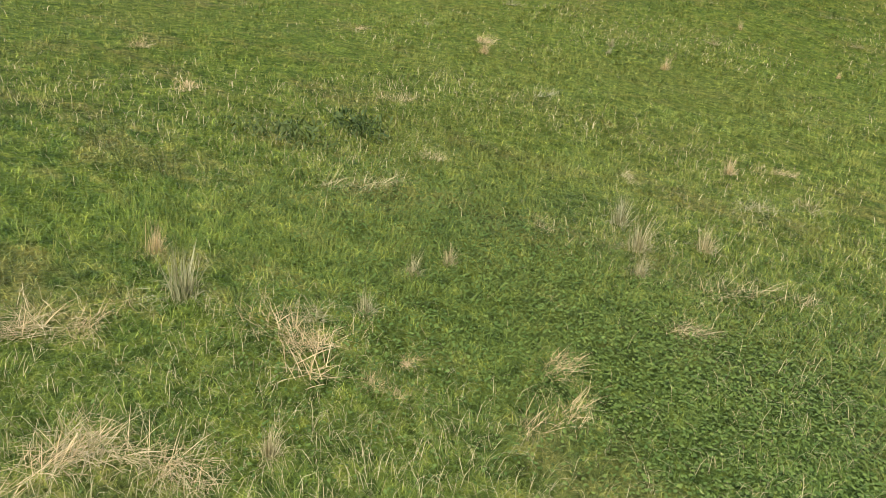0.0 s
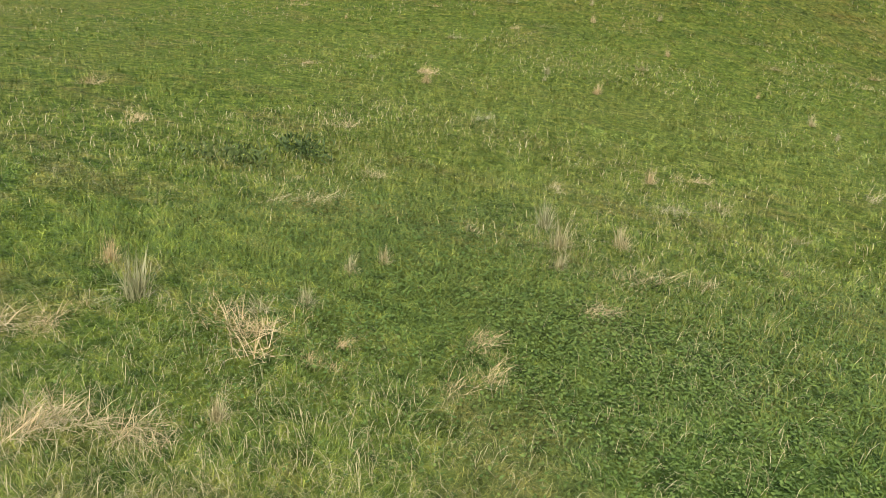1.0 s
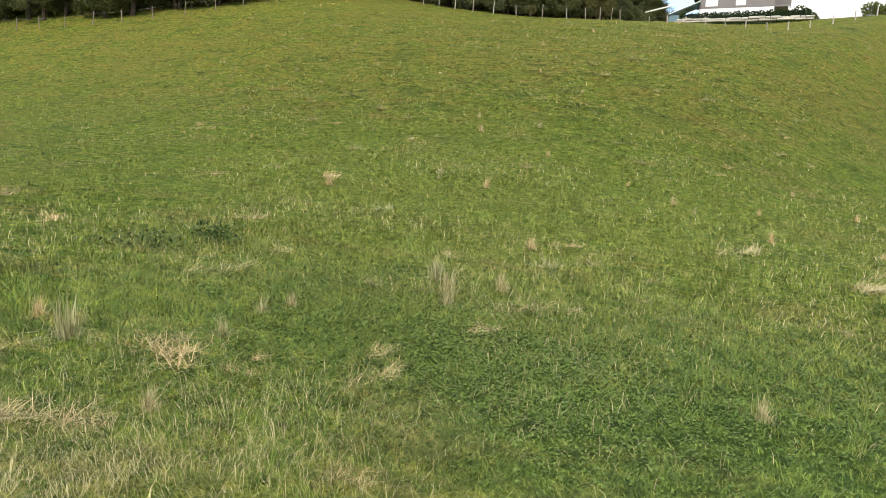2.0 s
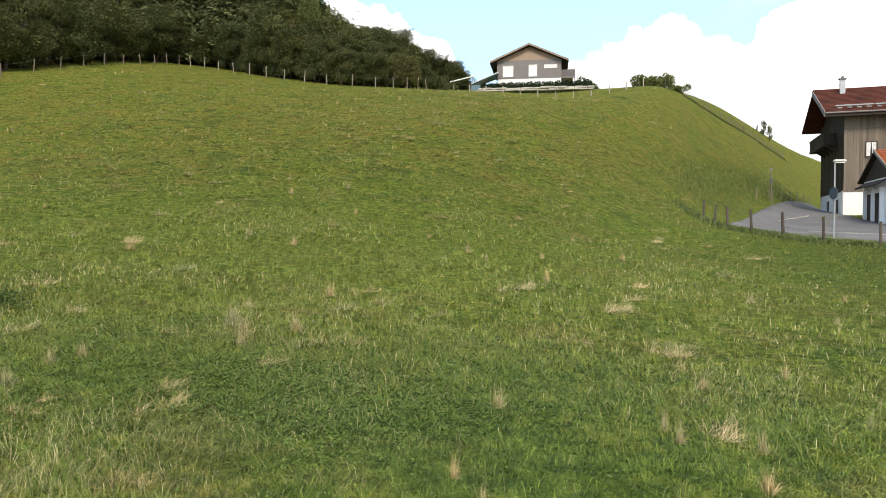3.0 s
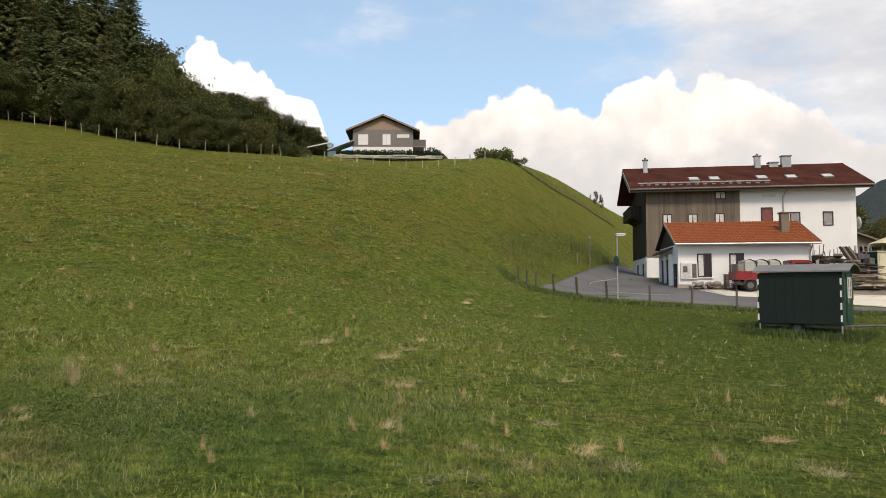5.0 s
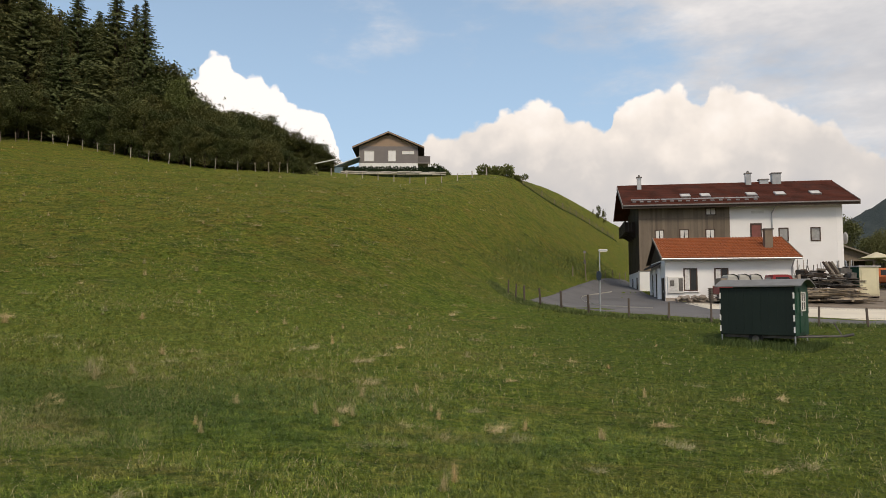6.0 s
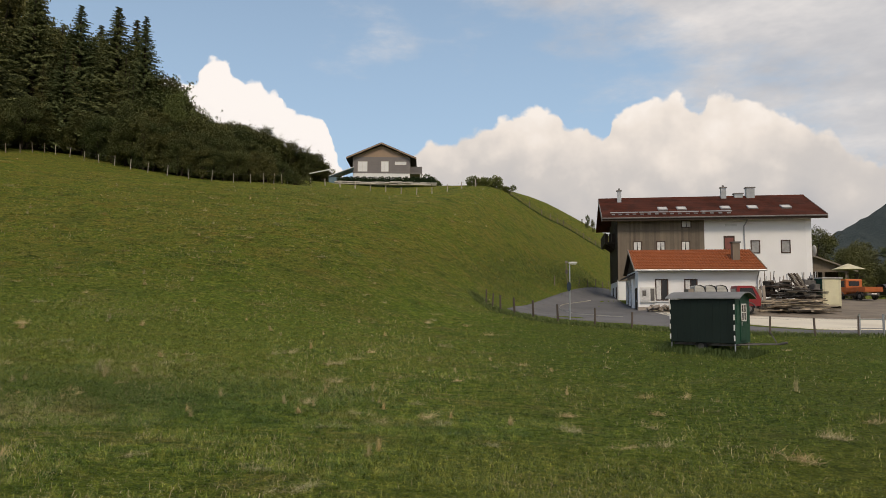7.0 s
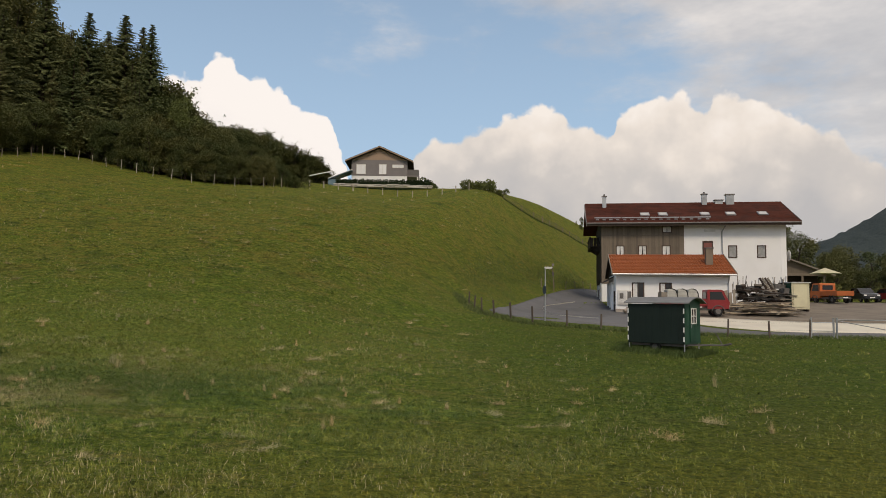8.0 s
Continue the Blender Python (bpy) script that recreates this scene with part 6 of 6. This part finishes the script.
def stalks(name, root, heading, tilt, height, half, droop):
    """Dry stalks as one mesh, each bent once on its way from the root to the tip."""
    n = len(root)
    d = np.c_[np.cos(heading) * np.sin(tilt), np.sin(heading) * np.sin(tilt), np.cos(tilt)]
    t2 = (tilt * droop).clip(0, 1.72)
    e = np.c_[np.cos(heading) * np.sin(t2), np.sin(heading) * np.sin(t2), np.cos(t2)]
    s = np.c_[-np.sin(heading + 0.6), np.cos(heading + 0.6), np.zeros(n)] * half[:, None]
    mid = root + d * (height * 0.55)[:, None]
    tip = mid + e * (height * 0.5)[:, None]
    v = np.stack([root - s, root + s, mid + s * 0.8, mid - s * 0.8, tip], 1).reshape(-1, 3)
    base = np.arange(n)[:, None] * 5
    return from_arrays(name, v, np.concatenate([base + (0, 1, 2), base + (0, 2, 3), base + (3, 2, 4)], 1).reshape(-1, 3), M_STRAW, 3)


def upright_tuft(seed):
    """A slim sheaf of standing stalks of unit height, with a few that have fallen."""
    rng = np.random.default_rng(seed)
    n = 230
    a, rad = rng.uniform(0, 2 * np.pi, n), np.abs(rng.normal(0, 0.11, n))
    root = np.c_[np.cos(a) * rad, np.sin(a) * rad, np.full(n, -0.04)]
    fallen = rng.random(n) < 0.35
    side = rng.uniform(0, 2 * np.pi)
    tilt = np.where(fallen, rng.uniform(0.6, 1.4, n), np.abs(rng.normal(0.10, 0.22, n)))
    height = np.where(fallen, rng.uniform(0.25, 0.75, n), 1.1 - 0.85 * rng.random(n) ** 0.6 + 0.3 * np.cos(a - side) * rad / 0.2)
    return stalks("tuft", root, a + rng.normal(0, 0.9, n), tilt, height.clip(0.15, 1.2), rng.uniform(0.004, 0.009, n), 1.9)


def flat_tuft(seed):
    """A trampled mat of straw: stalks fallen over one another about a few crowns."""
    rng = np.random.default_rng(seed)
    n = 190
    crowns = rng.normal(0, 0.55, (4, 2)) * (1.0, 0.7)
    c = crowns[rng.integers(0, 4, n)] + rng.normal(0, 0.24, (n, 2))
    root = np.c_[c, np.full(n, 0.0) + rng.uniform(-0.05, 0.12, n)]
    main = rng.uniform(0, 2 * np.pi)
    heading = np.where(rng.random(n) < 0.45, main + rng.normal(0, 0.6, n), rng.uniform(0, 2 * np.pi, n))
    tilt = rng.uniform(0.75, 1.5, n)
    tilt[rng.random(n) < 0.12] = 0.35
    return stalks("mat", root, heading, tilt, rng.uniform(0.4, 1.3, n), rng.uniform(0.005, 0.011, n), 1.25)


UPRIGHT = [upright_tuft(s) for s in (1, 2, 6)]
SPREAD = [flat_tuft(s) for s in (3, 4, 5, 7)]


def tuft(x, y, h, upright, k, slim=1.0):
    kinds = UPRIGHT if upright else SPREAD
    ob = new("grass_tuft", kinds[k % len(kinds)])
    ob.matrix_basis = pose(x, y, gz(x, y), 0, 0, k * 71) @ Matrix.Diagonal((h * slim, h * slim, h, 1) if upright else (h * 1.25, h * 1.1, h * 0.8, 1))
    tagged(ob, "tall upright tuft of dry straw grass" if upright else "flattened mat of dry straw grass", "grass tuft", "dry grass tufts")


# x, y and height
STANDING = [(-11.0, 16.46, 0.35), (-11.7, 16.72, 0.19), (-10.05, 17.15, 0.18), (-10.12, 18.18, 0.15), (-9.23, 19.82, 0.3), (-9.01, 19.33, 0.2), (-9.6, 20.31, 0.28), (-8.78, 20.41, 0.24), (-9.38, 23.39, 0.24),
            (-9.5, 15.86, 0.16), (-10.19, 17.81, 0.16), (-6.09, 16.5, 0.22), (-4.6, 17.86, 0.24), (-5.91, 27.54, 0.37), (-2.69, 18.38, 0.23), (-2.84, 18.49, 0.19), (-3.93, 17.55, 0.29), (-4.52, 17.56, 0.26),
            (-3.03, 20.26, 0.26), (-1.18, 17.35, 0.27), (-2.43, 14.01, 0.35), (-2.31, 14.36, 0.31), (-5.83, 16.0, 0.25), (7.46, 16.63, 0.41), (8.96, 24.25, 0.55), (1.75, 21.23, 0.29), (-2.55, 17.79, 0.26)]
TRAMPLED = [(-10.14, 16.66, 0.22), (-9.99, 16.76, 0.15), (-11.96, 20.39, 0.16), (-8.87, 17.59, 0.15), (-8.57, 17.26, 0.16), (-9.47, 16.63, 0.09), (-9.52, 16.93, 0.07), (-10.2, 15.31, 0.17), (-10.01, 15.4, 0.17),
            (-10.13, 15.08, 0.19), (-9.7, 15.54, 0.14), (-11.31, 15.67, 0.2), (-11.14, 15.91, 0.14), (-8.98, 23.95, 0.17), (-8.27, 22.8, 0.22), (-8.72, 22.2, 0.21), (-8.28, 19.82, 0.24), (-18.33, 20.92, 0.24),
            (-13.87, 22.11, 0.21), (-15.81, 27.36, 0.29), (-15.68, 19.9, 0.17), (-7.3, 22.39, 0.14), (-4.19, 21.13, 0.26), (-4.74, 24.09, 0.28), (-6.27, 25.94, 0.32), (-2.98, 17.12, 0.19), (-1.69, 17.18, 0.23)]
VALLEY = [(1.25, 18.54, 0.29), (-4.05, 21.6, 0.23), (-4.45, 24.39, 0.25), (-27.46, 40.38, 0.45), (-20.24, 37.7, 0.4), (-21.91, 35.52, 0.38), (-18.95, 41.39, 0.34), (-7.29, 21.1, 0.14), (-1.34, 16.56, 0.29),
          (-3.43, 15.81, 0.28), (4.62, 15.47, 0.4), (2.49, 15.86, 0.33), (6.44, 17.5, 0.39), (-7.21, 12.76, 0.25), (8.52, 19.62, 0.33), (1.03, 16.78, 0.27), (-8.43, 18.73, 0.2), (-3.07, 12.01, 0.26),
          (-5.44, 10.79, 0.21), (-5.59, 13.08, 0.2), (-0.53, 15.17, 0.2), (-3.88, 12.82, 0.19), (4.96, 21.98, 0.27)]
for i, (x, y, h) in enumerate(STANDING):
    tuft(x, y, h * (1.3 if i < 11 else 0.95), True, i, 1.0 if i < 11 else 0.6)
for i, (x, y, h) in enumerate((*TRAMPLED, *VALLEY)):
    tuft(x, y, h * (1.05 if i < len(TRAMPLED) else 0.8), False, i)
rng_t = random.Random(77)
for i in range(70):
    d, a = math.exp(rng_t.uniform(math.log(9), math.log(52))), radians(rng_t.uniform(-44, 30))
    x, y = -2.5 + d * math.sin(a), 7.0 + d * math.cos(a)
    if not bool(paved(np.array([x]), np.array([y]))[0]):
        tuft(x, y, rng_t.uniform(0.12, 0.26), rng_t.random() < 0.25, i + 5)


for i in range(170):
    d, a = rng_t.uniform(24, 88), radians(rng_t.uniform(-40, 6))
    x, y = -2.5 + d * math.sin(a), 6.0 + d * math.cos(a)
    if not bool(paved(np.array([x]), np.array([y]))[0]) and not (x < -18 and y > 70):
        tuft(x, y, rng_t.uniform(0.18, 0.36), rng_t.random() < 0.3, i + 11)


def weed(x, y, size, seed):
    rng = np.random.default_rng(seed)
    n = 260
    P = np.c_[rng.normal(0, size, n), rng.normal(0, size * 0.6, n), rng.uniform(0.02, 0.22, n)]
    D = rng.normal(0, 0.7, (n, 3)) + (0, 0, 0.6)
    ob = new("weed_patch", card_mesh("weed_patch", P, D, rng.normal(0, 1, (n, 3)), rng.uniform(0.06, 0.13, n), rng.uniform(0.008, 0.018, n), M_WEED))
    ob.matrix_basis = pose(x, y, gz(x, y))
    tagged(ob, "dark green patch of nettles and thistles", "weeds", "weed patches", "stuff")


for i, (x, y, s) in enumerate(((-13.4, 19.5, 0.34), (-13.1, 20.4, 0.2))):
    weed(x, y, s, 50 + i)
